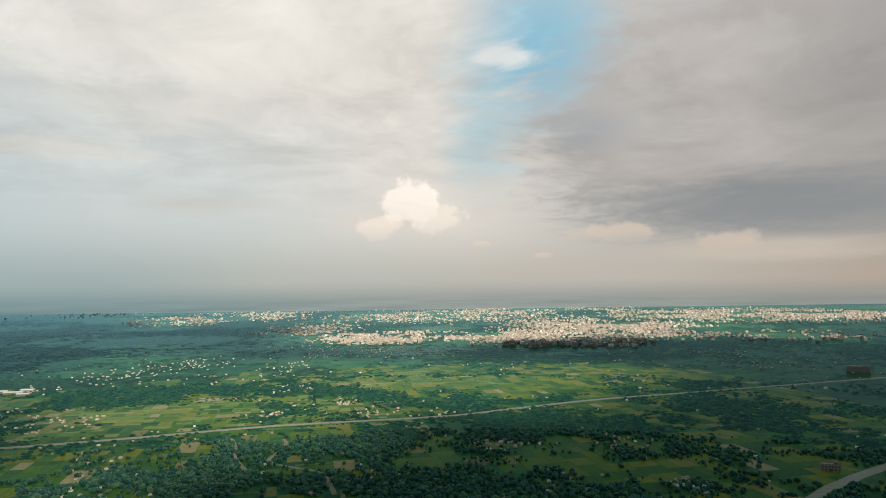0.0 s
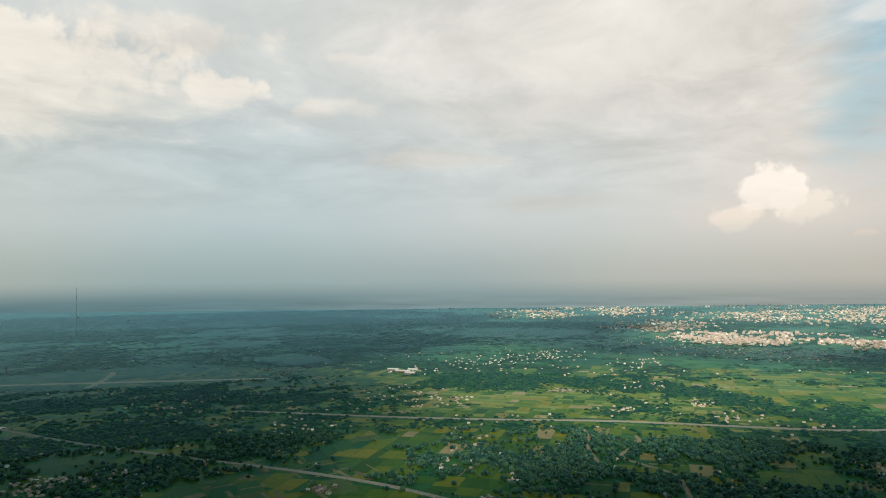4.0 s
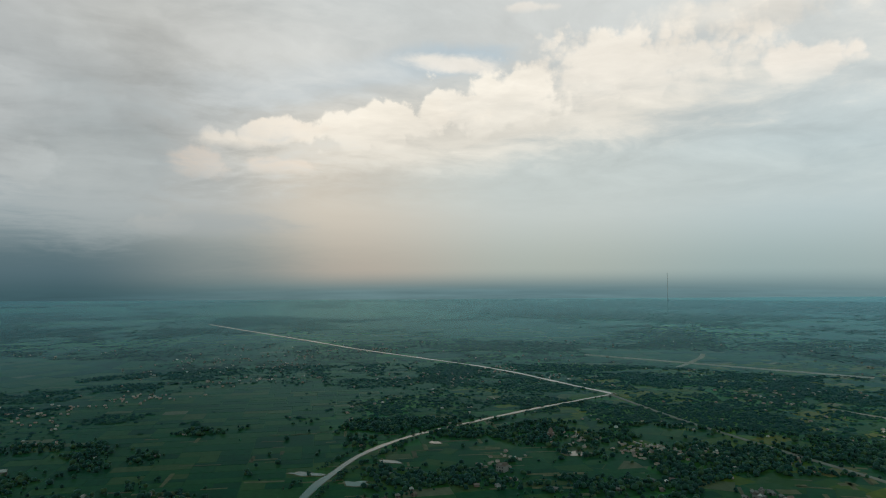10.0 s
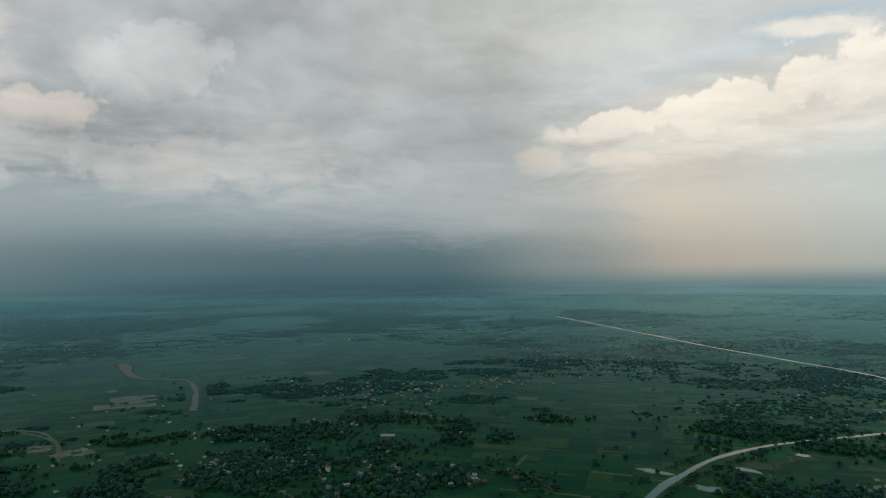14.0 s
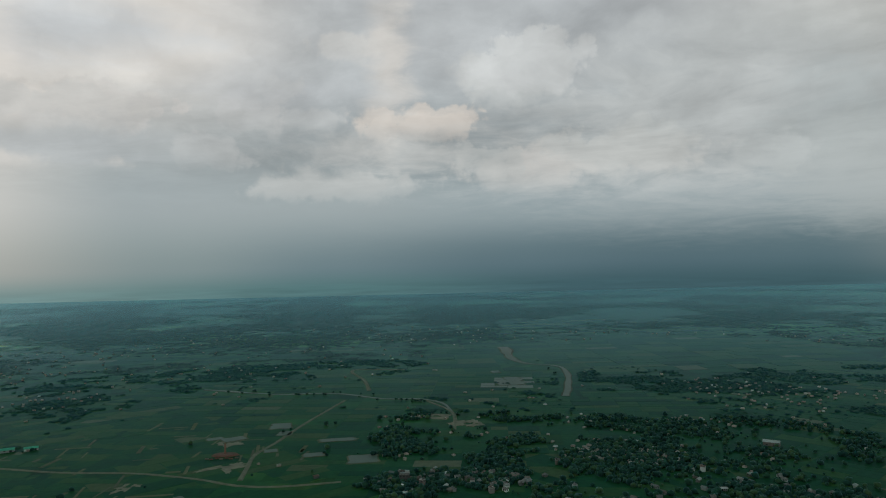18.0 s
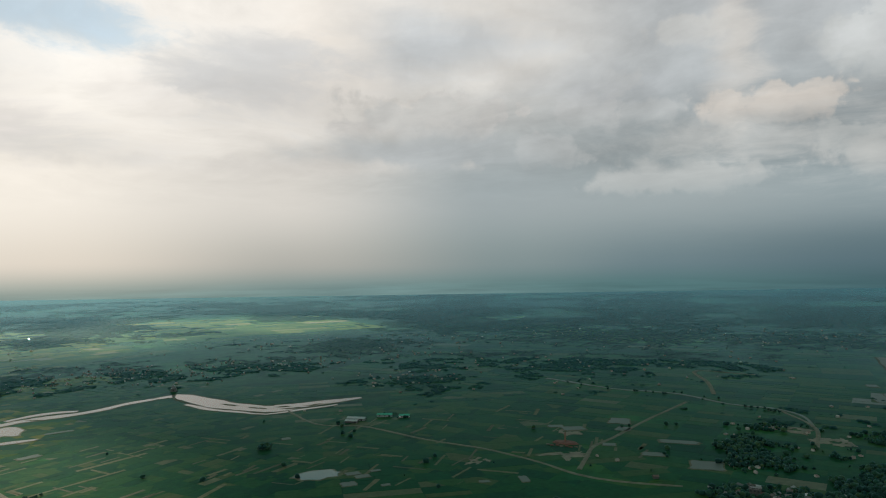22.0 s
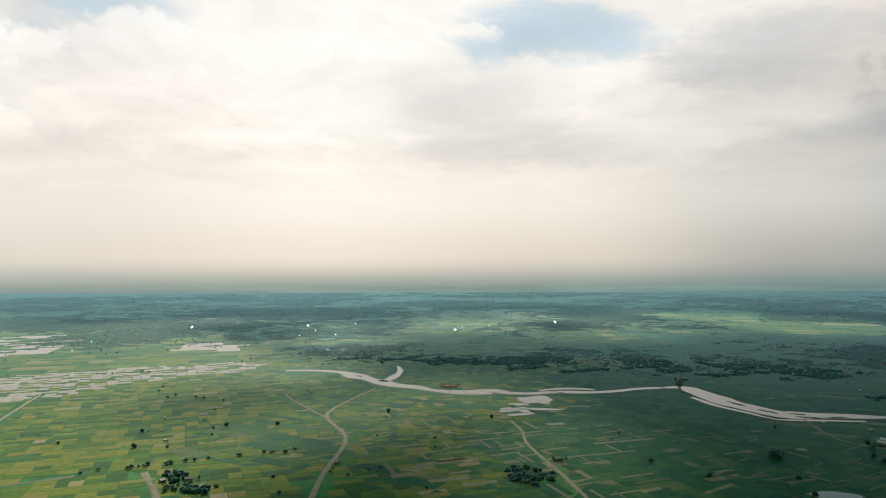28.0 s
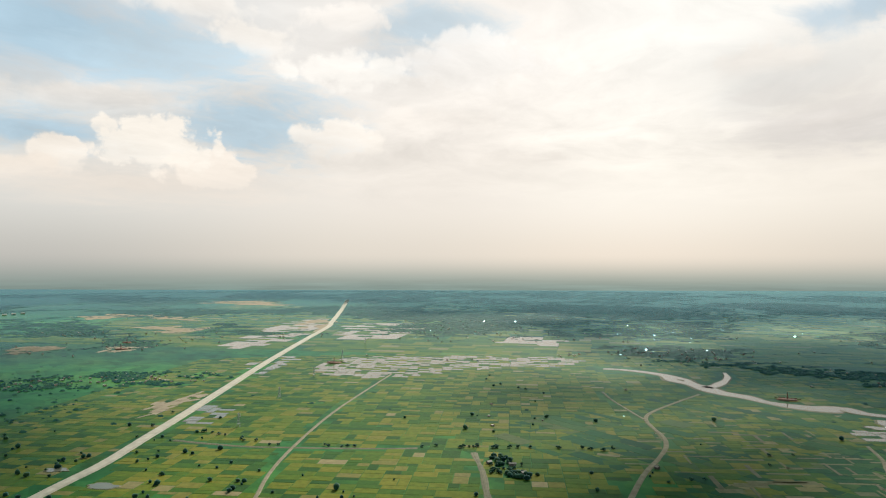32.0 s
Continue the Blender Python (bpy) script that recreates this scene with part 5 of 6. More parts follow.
def pane(bm, x, y, z, w, h, axis):
    """A shallow window or door slab on a wall, facing along the axis."""
    return box(bm, x, y, z, w if axis == "y" else 0.12, 0.12 if axis == "y" else w, h)


def house(kind, x, y, turn):
    root = new("village_house")
    w, d, h = {0: (4.8, 3.4, 2.3), 1: (4.4, 4.0, 4.8), 2: (6.6, 3.2, 2.3), 3: (4.2, 4.0, 2.3), 4: (5.5, 4.5, 6.6)}[kind]
    part("wall", box(bmesh.new(), 0, 0, 0, w, d, h), WALL, root)
    bm = bmesh.new()
    if kind in (0, 2):
        e, t = 0.4, h + d * 0.3
        for z in (0.0, 0.14):
            vs = [bm.verts.new(q) for q in ((-w / 2 - e, -d / 2 - e, h - 0.25 + z), (w / 2 + e, -d / 2 - e, h - 0.25 + z), (w / 2 + e, 0, t + z), (-w / 2 - e, 0, t + z), (w / 2 + e, d / 2 + e, h - 0.25 + z), (-w / 2 - e, d / 2 + e, h - 0.25 + z))]
            bm.faces.new((vs[0], vs[1], vs[2], vs[3]))
            bm.faces.new((vs[3], vs[2], vs[4], vs[5]))
        for s in (-1, 1):
            bm.faces.new([bm.verts.new(q) for q in ((s * w / 2, -d / 2, h), (s * w / 2, d / 2, h), (s * w / 2, 0, t - 0.2))])
        part("roof", bm, ROOF, root)
    elif kind == 3:
        b4 = [bm.verts.new((sx * (w / 2 + 0.4), sy * (d / 2 + 0.4), h - 0.2)) for sx, sy in ((-1, -1), (1, -1), (1, 1), (-1, 1))]
        top = [bm.verts.new((-0.5, 0, h + 1.3)), bm.verts.new((0.5, 0, h + 1.3))]
        for q in ((b4[0], b4[1], top[1], top[0]), (b4[1], b4[2], top[1]), (b4[2], b4[3], top[0], top[1]), (b4[3], b4[0], top[0]), (b4[3], b4[2], b4[1], b4[0])):
            bm.faces.new(q)
        part("roof", bm, ROOF, root)
    else:
        box(bm, 0, 0, h, w + 0.5, d + 0.5, 0.2)
        part("roof", bm, ROOF, root)
        bm = bmesh.new()
        for q in ((0, d / 2, w + 0.5, 0.18), (0, -d / 2, w + 0.5, 0.18), (w / 2, 0, 0.18, d - 0.2), (-w / 2, 0, 0.18, d - 0.2)):
            box(bm, q[0], q[1], h + 0.2, q[2], q[3], 0.7)
        part("parapet", bm, WALL, root)
        part("stair_head", box(bmesh.new(), w * 0.22, d * 0.18, h + 0.2, 1.7, 1.7, 1.8), WALL, root)
    part("door", pane(bmesh.new(), -w * 0.18, -d / 2 - 0.02, 0, 1.0, 2.05, "y"), DARK, root)
    for lvl in range(1 if h < 4 else (2 if h < 7 else 3)):
        for sx in (0.12, 0.34):
            part("window", pane(bmesh.new(), w * sx, -d / 2 - 0.02, 0.9 + 2.3 * lvl, 0.8, 0.9, "y"), DARK, root)
        part("window", pane(bmesh.new(), w / 2 + 0.02, 0, 0.9 + 2.3 * lvl, 1.1, 1.2, "x"), DARK, root)
    root.matrix_basis = pose(x, y, 0, 0, 0, turn)
    labels = ("low house with a pitched tin roof among trees", "two-storey white concrete house with a flat roof", "long low house with a pale metal roof", "small square house with a hipped tile roof", "three-storey pale concrete house with a parapet")
    return tagged(root, labels[kind], "house", "village houses")


first = {}
for i, (x, y) in enumerate(near_houses):
    k = int(rng.choice([0, 1, 2, 3, 4], p=[0.4, 0.14, 0.2, 0.24, 0.02]))
    a = float(rng.uniform(0, 360))
    if k in first:
        copy_thing(first[k], pose(x, y, 0, 0, 0, a))
    else:
        first[k] = house(k, x, y, a)


def city_building(x, y, w, d, h, turn):
    root = new("city_building")
    part("wall", box(bmesh.new(), 0, 0, 0, w, d, h), WALL, root)
    part("roof", box(bmesh.new(), 0, 0, h, w * 0.92, d * 0.92, 0.4), ROOF, root)
    part("stair_head", box(bmesh.new(), w * 0.2, d * 0.2, h + 0.4, 3.5, 3.5, 2.4), WALL, root)
    for lvl in range(int(h / 3.2)):
        part("window", pane(bmesh.new(), 0, -d / 2 - 0.02, 1 + 3.2 * lvl, w * 0.7, 1.2, "y"), DARK, root)
    root.matrix_basis = pose(x, y, 0, 0, 0, turn)
    return tagged(root, "pale flat-roofed town building at the city edge", "building", "buildings at the city edge")


kinds = [city_building(*near_city[i], w, d, h, 0) for i, (w, d, h) in enumerate(((10, 8, 6.4), (13, 10, 9.6), (8, 7, 3.4), (15, 11, 12.8)))]
for i, (x, y) in enumerate(near_city[4:]):
    copy_thing(kinds[int(rng.choice([0, 1, 2, 3], p=[0.4, 0.2, 0.3, 0.1]))], pose(x, y, 0, 0, 0, float(rng.uniform(-20, 20))))

# ---- rice plots ----
PLOTS = []


def plots(x, y, w, h, turn, small, mat, r0, r1, seed, bare=0.06, stretch=0.8):
    """Split an oblong of fields again and again; keep the plots that lie open."""
    pick = random.Random(seed)
    c, s = math.cos(radians(turn)), math.sin(radians(turn))
    todo, out = [(-w / 2, -h / 2, w / 2, h / 2)], []
    while todo:
        a, b, p, q = todo.pop()
        dx, dy = p - a, q - b
        lim = small * pick.uniform(0.8, 2.0)
        if max(dx / stretch ** 0.5, dy * stretch ** 0.5) < lim * 1.6 and min(dx, dy) < small * 1.3:
            out.append((a, b, p, q))
            continue
        k = pick.uniform(0.36, 0.64)
        if dx > dy * stretch:
            todo += [(a, b, a + dx * k, q), (a + dx * k, b, p, q)]
        else:
            todo += [(a, b, p, b + dy * k), (a, b + dy * k, p, q)]
    o = np.array(out)
    mx, my = (o[:, 0] + o[:, 2]) / 2, (o[:, 1] + o[:, 3]) / 2
    gx, gy = x + mx * c - my * s, y + mx * s + my * c
    r = np.hypot(gx, gy)
    ok = (woods(gx, gy) < -bare) & (r > r0) & (r < r1) & off_lines(gx, gy, small * 0.45)
    for i in np.where(ok)[0]:
        PLOTS.append((gx[i], gy[i], (o[i, 2] - o[i, 0]) / 2 - 0.6, (o[i, 3] - o[i, 1]) / 2 - 0.6, turn, mat, pick.random(), pick.uniform(0.05, 0.2)))


FLOODED = []


def flooded(x, y, a, b, turn):
    FLOODED.append((x, y, a, b, radians(turn)))


flooded(1025, -845, 105, 147, -162)
flooded(971, -985, 95, 99, -163)
flooded(866, -1106, 67, 76, -163)
flooded(1043, -830, 129, 143, -135)
flooded(955, -1006, 136, 78, -135)
flooded(1115, -1362, 71, 100, -136)
flooded(1236, -697, 34, 173, -135)
flooded(1754, -1025, 62, 466, -136)
flooded(869, -385, 29, 62, -135)
flooded(1623, -1271, 100, 272, -136)
flooded(-927, -699, 38, 54, 110)
flooded(230, -919, 28, 26, 164)
plots(-330, 1085, 560, 290, 8, 17, YELLOW_FIELD, 560, 1700, 4, -0.05, 1.5)
plots(-110, 1420, 460, 190, 5, 19, YELLOW_FIELD, 560, 1900, 4, -0.05, 1.5)
plots(560, -820, 1500, 1150, 221, 13, FIELD, 560, 1500, 5, 0.06, 1.3)
plots(30, -880, 1000, 720, 172, 22, GREEN_FIELD, 560, 1250, 6, 0.06, 2.4)
plots(-640, -700, 900, 800, 128, 24, GREEN_FIELD, 560, 1300, 8, 0.06, 1.8)
plots(-900, 60, 900, 1000, 85, 24, GREEN_FIELD, 560, 1400, 9, 0.06, 1.6)
plots(-300, 1050, 1900, 1100, 12, 22, FIELD, 560, 1700, 10, 0.06)
plots(-700, 560, 600, 500, 50, 24, GREEN_FIELD, 560, 1400, 12, 0.1)
plots(200, -2500, 1500, 800, 190, 48, YELLOW_FIELD, 1500, 3600, 14, 0.0, 2.0)
plots(1500, -1650, 2600, 1500, 215, 30, FIELD, 1450, 3600, 15, 0.02, 1.6)
plots(-1300, -1200, 1700, 1700, 135, 40, GREEN_FIELD, 1300, 2600, 16, 0.04, 1.8)
plots(-1700, 500, 1500, 1900, 80, 40, GREEN_FIELD, 1400, 2600, 17, 0.04, 1.6)
NEAR_PLOT = (450, -560)    # the plots round here are built one by one
seen, kept = set(), []
for p in PLOTS:
    key = (round(p[0] / 9), round(p[1] / 9))
    if key not in seen:
        seen.add(key)
        if p[5] is FIELD and p[1] < -300 and p[0] < 190 + 60 * math.sin(p[1] / 70):    # the greener fields away from the highway
            p = (*p[:5], GREEN_FIELD, *p[6:])
        kept.append(p)
kept.sort(key=lambda p: (p[5] is not FIELD, math.hypot(p[0] - NEAR_PLOT[0], p[1] - NEAR_PLOT[1])))


def slab_arrays(ps, lift):
    v, f = [], []
    for gx, gy, a, b, turn, mat, u, z in ps:
        c, s, k = math.cos(radians(turn)), math.sin(radians(turn)), len(v)
        for zz, g in ((0.0, 0.3), (z + lift, 0.0)):
            for sx, sy in ((-1, -1), (1, -1), (1, 1), (-1, 1)):
                p, q = sx * (a + g), sy * (b + g)
                v.append((gx + p * c - q * s, gy + p * s + q * c, zz))
        f += [(k + 4, k + 5, k + 6, k + 7), (k, k + 1, k + 5, k + 4), (k + 1, k + 2, k + 6, k + 5), (k + 2, k + 3, k + 7, k + 6), (k + 3, k, k + 4, k + 7)]
    return v, f


wet = [p for p in kept if max(float(inside(np.float64(p[0]), np.float64(p[1]), e)) for e in FLOODED) > 0 and p[6] < 0.62]
wet_ids = {id(p) for p in wet}
dry = [p for p in kept if id(p) not in wet_ids]
one_by_one = [p for p in dry[:300] if p[5] is FIELD]
for p in one_by_one:
    v, f = slab_arrays([(0, 0, *p[2:4], 0, *p[5:])], 0.0)
    ob = mesh_np("rice_plot", v, f, PLOT)
    ob.parent = ground
    ob.matrix_basis = pose(p[0], p[1], 0, 0, 0, p[4])
rest = dry[len(one_by_one):]
for mat, label in ((YELLOW_FIELD, "sunlit yellow-green ripening rice fields"), (FIELD, "patchwork of green, yellow and bare rice plots"), (GREEN_FIELD, "patchwork of dull green rice plots")):
    tagged(mesh_np("rice_fields", *slab_arrays([p for p in rest if p[5] is mat], 0.0), mat), label, "fields", kind="stuff")
tagged(mesh_np("flooded_plots", *slab_arrays([p for p in wet if p[0] > 0], 0.15), WATER), "flooded pale rice plots reflecting the sky", "flooded fields", kind="stuff")
tagged(mesh_np("flooded_plots", *slab_arrays([p for p in wet if p[0] <= 0], 0.15), MURKY), "flooded dull plots beside the side river", "flooded fields", kind="stuff")

# ---- single trees ----


def tree(kind):
    """A trunk with limbs and a crown of many leaf clumps."""
    pick = random.Random(40 + kind)
    root = new("tree")
    h, w = ((4.2, 1.9), (3.4, 1.6), (5.0, 2.2), (5.8, 1.2), (8.0, 8.5))[kind]
    bm = bmesh.new()
    rings_ = []
    for z, r in ((0.0, 0.3), (h * 0.25, 0.22), (h * 0.5, 0.16)):
        rings_.append([bm.verts.new((r * math.cos(k * math.pi / 3), r * math.sin(k * math.pi / 3), z)) for k in range(6)])
    for a, b in zip(rings_, rings_[1:]):
        for k in range(6):
            bm.faces.new((a[k], a[(k + 1) % 6], b[(k + 1) % 6], b[k]))
    for k in range(4):
        th = k * 1.6 + pick.random()
        p, q = Vector((0, 0, h * 0.4)), Vector((math.cos(th) * w * 0.6, math.sin(th) * w * 0.6, h * 0.68))
        side = Vector((-math.sin(th), math.cos(th), 0)) * 0.09
        lift = Vector((0, 0, 0.12))
        vs = [bm.verts.new(x) for x in (p - side, p + side, p + lift, q - side * 0.4, q + side * 0.4, q + lift * 0.4)]
        for f in ((0, 1, 4, 3), (1, 2, 5, 4), (2, 0, 3, 5)):
            bm.faces.new([vs[i] for i in f])
    part("trunk", bm, BARK, root)
    n = 14 if kind != 4 else 46
    ang = np.array([pick.uniform(0, 6.28) for _ in range(n)])
    rad = np.array([w * math.sqrt(pick.random()) * 0.85 for _ in range(n)])
    size = np.array([w * pick.uniform(0.3, 0.5) if kind != 4 else w * pick.uniform(0.16, 0.28) for _ in range(n)])
    v, f = lumps(rad * np.cos(ang), rad * np.sin(ang), size, size * 1.3, 2)
    m = len(v) // n
    rise = np.array([h * (0.14 + 0.42 * pick.random() * (1 - 0.6 * (r / w) ** 2)) for r in rad])
    v[:, 2] += np.repeat(rise, m)
    crown = mesh_np("crown", v, f, LEAF, True)
    crown.parent = root
    return tagged(root, ("dark green broadleaf tree on a field bank", "small round green tree beside a track", "tall broad tree with a ragged crown", "slender tall tree with a narrow crown", "huge spreading banyan tree alone in the fields")[kind], "tree", "single trees")


forms = [tree(k) for k in range(5)]
forms[4].matrix_basis = pose(-72, -790, 0)
spots = []


def row_of_trees(a, b, n, spread):
    for _ in range(n):
        t = rng.random()
        spots.append((a[0] + (b[0] - a[0]) * t + rng.normal(0, spread), a[1] + (b[1] - a[1]) * t + rng.normal(0, spread)))


row_of_trees((799, -347), (657, -392), 12, 3)
row_of_trees((657, -392), (508, -552), 22, 3)
row_of_trees((508, -552), (400, -650), 16, 3)
row_of_trees((155, -635), (140, -610), 14, 8)
row_of_trees((127, -703), (150, -690), 8, 4)
row_of_trees((436, -510), (465, -480), 24, 13)
row_of_trees((-600, -1040), (-632, -948), 22, 7)
row_of_trees((-632, -948), (-701, -849), 34, 7)
row_of_trees((-701, -849), (-712, -777), 26, 7)
row_of_trees((-712, -777), (-741, -700), 26, 7)
row_of_trees((-1130, -740), (-909, -571), 40, 7)
row_of_trees((-454, -441), (-520, -400), 30, 26)
row_of_trees((-640, -350), (-700, -260), 26, 24)
row_of_trees((690, -190), (900, -370), 26, 5)
row_of_trees((265, -745), (330, -566), 6, 12)
row_of_trees((797, -875), (605, -769), 8, 16)
for a, b in zip(((-573, 36), (-640, 66), (-692, 94), (-742, 132), (-794, 180), (-850, 280), (-900, 374)), ((-640, 66), (-692, 94), (-742, 132), (-794, 180), (-850, 280), (-900, 374), (-985, 560))):
    row_of_trees(a, b, 14, 2.5)
for a, b in zip(((-573, 4), (-645, 32), (-702, 62), (-760, 105), (-815, 158)), ((-645, 32), (-702, 62), (-760, 105), (-815, 158), (-872, 262))):
    row_of_trees(a, b, 9, 2.5)
tx, ty = np.array(spots).T
first_used = [False] * 5
for (x, y), k in zip(spots, off_lines(tx, ty, 3)):
    if not k:
        continue
    q = int(rng.choice([0, 1, 2, 3], p=[0.35, 0.3, 0.25, 0.1]))
    m = pose(x, y, 0, 0, 0, float(rng.uniform(0, 360)))
    if first_used[q]:
        copy_thing(forms[q], m)
    else:
        forms[q].matrix_basis, first_used[q] = m, True
for q in range(4):
    if not first_used[q]:
        forms[q].matrix_basis = pose(300 + 9 * q, -700, 0)

# ---- works, sheds and landmarks ----


def tube(bm, r0, r1, z0, z1, n=14):
    a = [bm.verts.new((r0 * math.cos(2 * math.pi * k / n), r0 * math.sin(2 * math.pi * k / n), z0)) for k in range(n)]
    b = [bm.verts.new((r1 * math.cos(2 * math.pi * k / n), r1 * math.sin(2 * math.pi * k / n), z1)) for k in range(n)]
    for k in range(n):
        bm.faces.new((a[k], a[(k + 1) % n], b[(k + 1) % n], b[k]))
    bm.faces.new(b)
    return bm


def kiln(x, y, h, turn, label):
    """An oval brick kiln with its chimney and stacks of drying bricks."""
    root = new("brick_kiln")
    part("chimney", tube(bmesh.new(), h * 0.085, h * 0.05, 1.5, h), BRICK, root, "tapered red brick chimney")
    part("chimney_base", tube(bmesh.new(), h * 0.14, h * 0.11, 0, 1.6), BRICK, root)
    part("chimney_cap", tube(bmesh.new(), h * 0.058, h * 0.058, h - 0.6, h + 0.1), MUD, root)
    bm = bmesh.new()
    n = 26
    outer, inner = [], []
    for k in range(n):
        th = 2 * math.pi * k / n
        for store, sc, z in ((outer, 1.0, 0.0), (inner, 0.82, 1.6)):
            store.append(bm.verts.new((math.cos(th) * 15 * sc, math.sin(th) * 8 * sc, z)))
    for k in range(n):
        bm.faces.new((outer[k], outer[(k + 1) % n], inner[(k + 1) % n], inner[k]))
    bm.faces.new(inner)
    part("kiln_ring", bm, BRICK, root, "low oval kiln of red brick")
    for k in range(7):
        part("drying_wall", box(bmesh.new(), -16 + k * 5.2, -13.5 - (k % 2) * 2.6, 0, 4.0, 1.4, 1.1, 0.15), BRICK if k % 3 else SAND, root)
    root.matrix_basis = pose(x, y, 0.36, 0, 0, turn)
    return tagged(root, label, "brick kiln", "brick kilns")


kiln(-390, -682, 13.5, 136, "red brick kiln with a chimney beside bare yards")
kiln(385, -1058, 11, 20, "red brick kiln on the bank of the pale river")
kiln(1651, -545, 14, 44, "distant red brick kiln on bare ground")
kiln(1143, -782, 12, 40, "brick kiln with a chimney among flooded plots")
kiln(1775, -600, 13, 20, "far brick kiln chimney over open fields")


def long_shed(x, y, w, d, h, turn, roof, label):
    root = new("shed")
    part("wall", box(bmesh.new(), 0, 0, 0, w, d, h), WALL, root)
    bm = bmesh.new()
    top = [bm.verts.new((sx * (w / 2 + 0.5), 0, h + d * 0.2)) for sx in (-1, 1)]
    for sy in (-1, 1):
        e = [bm.verts.new((sx * (w / 2 + 0.5), sy * (d / 2 + 0.6), h - 0.1)) for sx in (-1, 1)]
        bm.faces.new((e[0], e[1], top[1], top[0]))
        lo = [bm.verts.new((sx * (w / 2 + 0.5), sy * (d / 2 + 0.6), h - 0.3)) for sx in (-1, 1)]
        bm.faces.new((lo[0], lo[1], e[1], e[0]))
    part("roof", bm, roof, root)
    for k in range(int(w / 7)):
        part("window", pane(bmesh.new(), -w / 2 + 3.5 + 7 * k, -d / 2 - 0.02, 1.2, 2.0, 1.0, "y"), DARK, root)
    part("door", pane(bmesh.new(), w * 0.32, -d / 2 - 0.02, 0, 2.4, min(2.4, h - 0.2), "y"), DARK, root)
    root.matrix_basis = pose(x, y, 0, 0, 0, turn)
    return tagged(root, label, "shed")


long_shed(-199, -892, 24, 8, 3.2, 150, WHITE_TIN, "long white metal shed beside the dirt road")
long_shed(-190, -880, 16, 7, 3.0, 150, WHITE_TIN, "white metal shed beside the dirt road")
long_shed(-239, -899, 20, 8, 3.0, 160, GREEN_TIN, "long shed with a green tin roof in the fields")
long_shed(-262, -884, 14, 7, 3.0, 160, GREEN_TIN, "low shed with a green tin roof in the fields")
for k, (dx, dy, w) in enumerate(((0, 0, 34), (-34, 14, 26), (30, -20, 22), (8, 30, 24))):
    long_shed(-796 + dx, 1300 + dy, w, 9, 4.0, 8, WHITE_TIN, "large white airfield shed with a metal roof")
long_shed(-779, -241, 16, 8, 4.5, 100, WHITE_TIN, "white metal shed standing alone among fields")
for k in range(3):
    long_shed(3037 - 18 * k, -640 + 34 * k, 14, 8, 3, 70, WHITE_TIN, "far white factory shed on the hazy plain")


def block_house(x, y, w, d, h, turn, label, category="building"):
    root = new("large_building")
    part("wall", box(bmesh.new(), 0, 0, 0, w, d, h), WALL, root)
    part("roof", box(bmesh.new(), 0, 0, h, w + 0.6, d + 0.6, 0.3), ROOF, root)
    bm = bmesh.new()
    for q in ((0, d / 2, w + 0.6, 0.2), (0, -d / 2, w + 0.6, 0.2), (w / 2, 0, 0.2, d - 0.2), (-w / 2, 0, 0.2, d - 0.2)):
        box(bm, q[0], q[1], h + 0.3, q[2], q[3], 0.8)
    part("parapet", bm, WALL, root)
    part("stair_head", box(bmesh.new(), w * 0.3, 0, h + 0.3, 4, d * 0.5, 2.4), WALL, root)
    for lvl in range(int(h / 3)):
        for k in range(int(w / 3)):
            part("window", pane(bmesh.new(), -w / 2 + 1.5 + 3 * k, -d / 2 - 0.02, 0.9 + 3 * lvl, 1.4, 1.4, "y"), DARK, root)
    part("door", pane(bmesh.new(), 0.1, -d / 2 - 0.05, 0, 1.6, 2.1, "y"), DARK, root)
    root.matrix_basis = pose(x, y, 0, 0, 0, turn)
    return tagged(root, label, category)


block_house(404, 716, 18, 9, 6.4, -20, "white two-storey school building beside the road")
block_house(880, 1440, 44, 18, 12, -30, "large white many-storeyed building on the plain")
block_house(-651, 243, 10, 8, 6.2, 40, "white flat-roofed two-storey house near the canal")
block_house(-451, -467, 9, 7, 6.2, 130, "white flat-roofed house at the village edge")


def temple(x, y, turn, label):
    root = new("temple")
    part("plinth", box(bmesh.new(), 0, 0, 0, 11, 11, 1.2, 0.3), WALL, root)
    part("hall", box(bmesh.new(), 0, 0, 1.2, 8, 8, 4.2), WALL, root)
    bm = bmesh.new()
    for z0, z1, r0, r1 in ((5.4, 8.0, 3.4, 2.9), (8.0, 10.2, 2.9, 1.7), (10.2, 11.6, 1.7, 0.4), (11.6, 13.2, 0.22, 0.05)):
        tube(bm, r0, r1, z0, z1)
    part("tower", bm, WALL, root, "curved white temple tower")
    for sx in (-1, 1):
        bm = tube(bmesh.new(), 0.9, 0.7, 5.4, 6.6, 10)
        bmesh.ops.translate(bm, verts=bm.verts, vec=(3 * sx, -3, 0))
        part("turret", bm, WALL, root)
    part("doorway", pane(bmesh.new(), 0, -4.02, 1.2, 1.8, 2.6, "y"), DARK, root)
    root.matrix_basis = pose(x, y, 0, 0, 0, turn)
    return tagged(root, label, "temple")


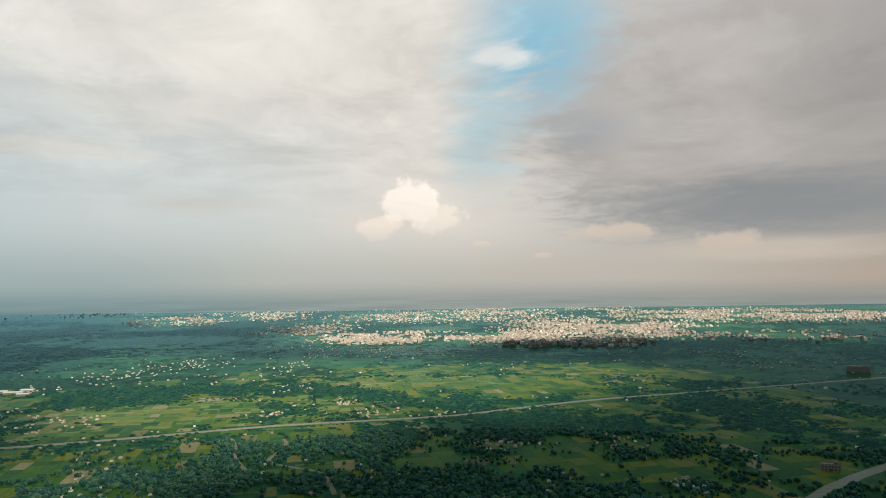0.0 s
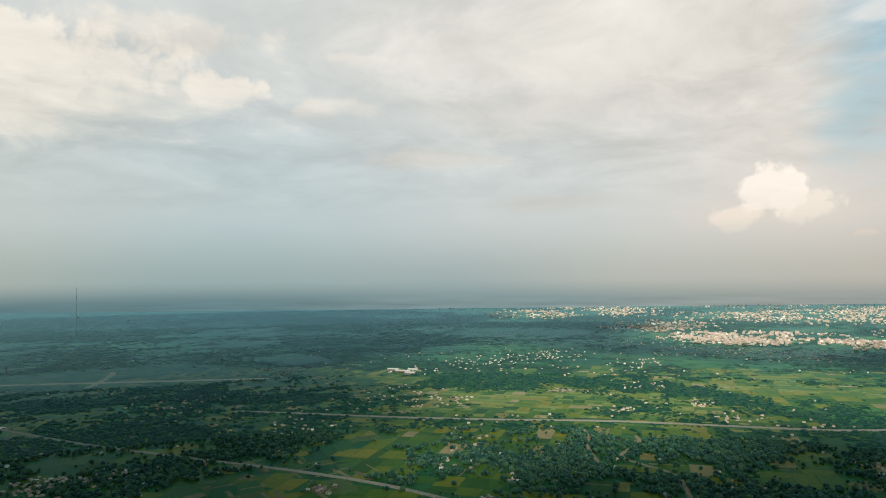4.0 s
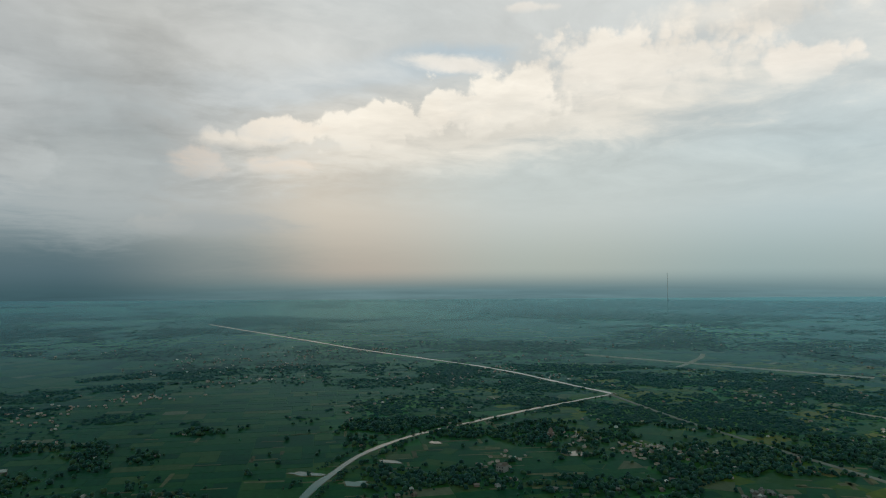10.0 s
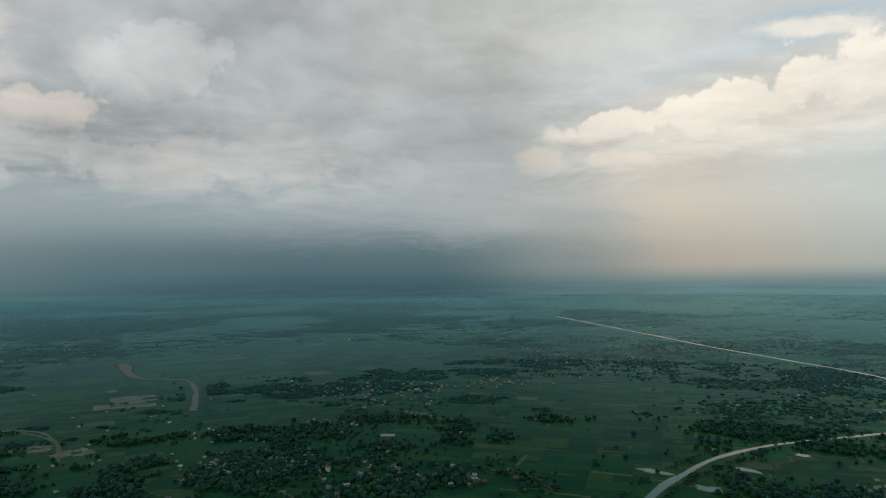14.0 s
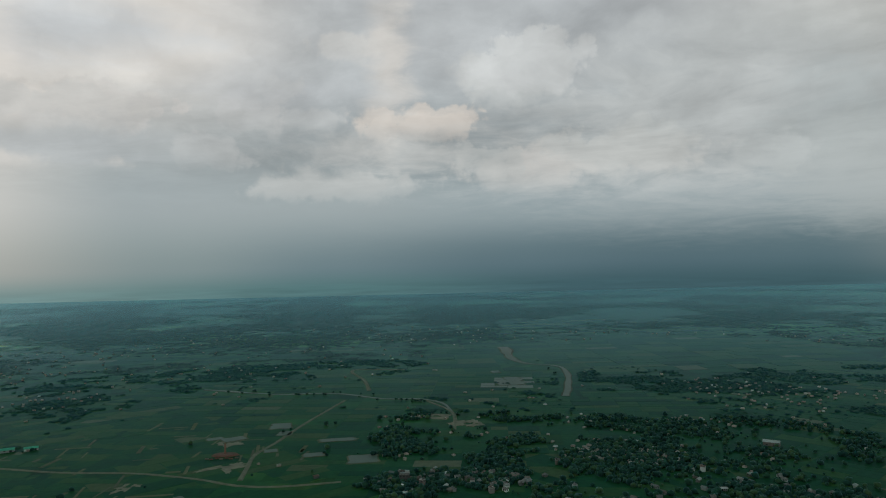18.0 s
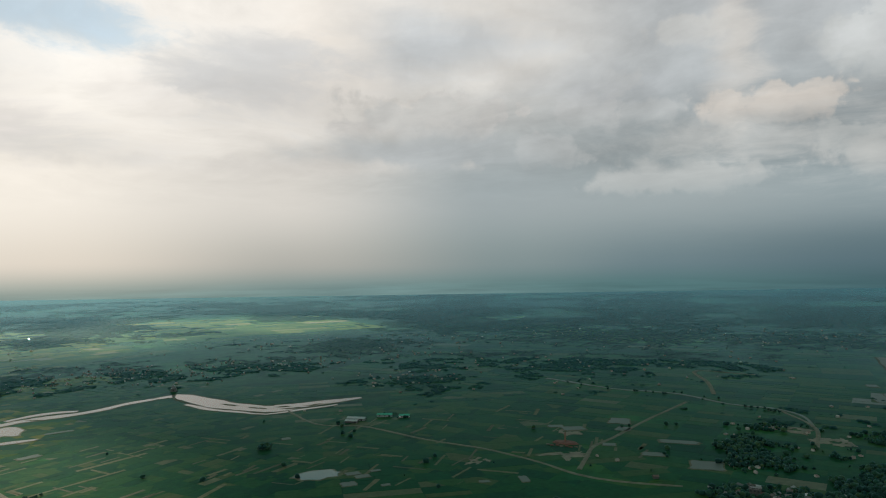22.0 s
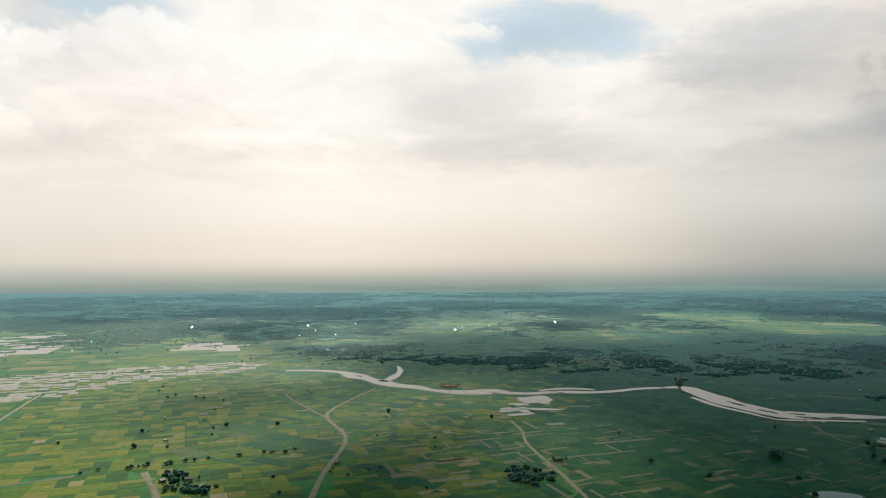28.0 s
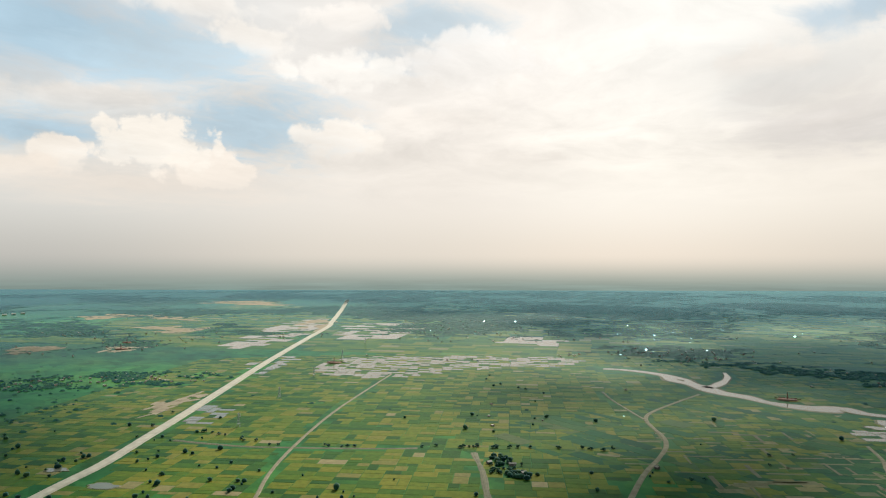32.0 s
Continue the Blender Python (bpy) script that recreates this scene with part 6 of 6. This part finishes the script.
temple(-767, 349, 60, "small white temple with a tower among trees")
temple(34, -1225, 170, "white riverside temple with a low tower")


def pylon(x, y, h, turn):
    root = new("power_pylon")
    for sx in (-1, 1):
        for sy in (-1, 1):
            bm = bmesh.new()
            vs = []
            for z, r in ((0, h * 0.1), (h * 0.7, h * 0.03), (h, h * 0.012)):
                vs.append([bm.verts.new((sx * r + a, sy * r + b, z)) for a, b in ((-0.14, -0.14), (0.14, -0.14), (0.14, 0.14), (-0.14, 0.14))])
            for p, q in zip(vs, vs[1:]):
                for k in range(4):
                    bm.faces.new((p[k], p[(k + 1) % 4], q[(k + 1) % 4], q[k]))
            part("leg", bm, STEEL, root)
    for z in (0.72, 0.82, 0.92):
        part("cross_arm", box(bmesh.new(), 0, 0, h * z, h * 0.3, 0.3, 0.3), STEEL, root)
    for z in (0.2, 0.42, 0.6):
        w = h * (0.2 - 0.2 * z)
        part("brace", box(bmesh.new(), 0, 0, h * z, w, w, 0.2), STEEL, root)
    root.matrix_basis = pose(x, y, 0, 0, 0, turn)
    return tagged(root, "tall grey lattice power pylon standing in fields", "pylon", "power pylons")


masts = [(1033, -665), (900, -520), (780, -395), (1190, -835), (1370, -1030)]
mast = pylon(*masts[0], 17, 40)
for x, y in masts[1:]:
    copy_thing(mast, pose(x, y, 0, 0, 0, 40))


def power_station(x, y, turn):
    root = new("power_station")
    part("chimney", tube(bmesh.new(), 1.1, 0.7, 0, 184, 18), CONCRETE, root, "very tall pale concrete chimney")
    part("chimney_rim", tube(bmesh.new(), 0.9, 0.9, 182, 184.6, 18), CONCRETE, root)
    part("boiler_house", box(bmesh.new(), 9, 0, 0, 14, 10, 2.5, 0.3), WALL, root)
    root.matrix_basis = pose(x, y, 0, 0, 0, turn)
    return tagged(root, "far pale power station with one tall chimney", "power station")


power_station(-4850 * math.sin(radians(56.2)), 4850 * math.cos(radians(56.2)), 56)
pond(736, -185, 11, 6, 40, "small bluish pond beside the highway")
pond(655, -203, 14, 7, 40, "small bluish pond beside the highway")
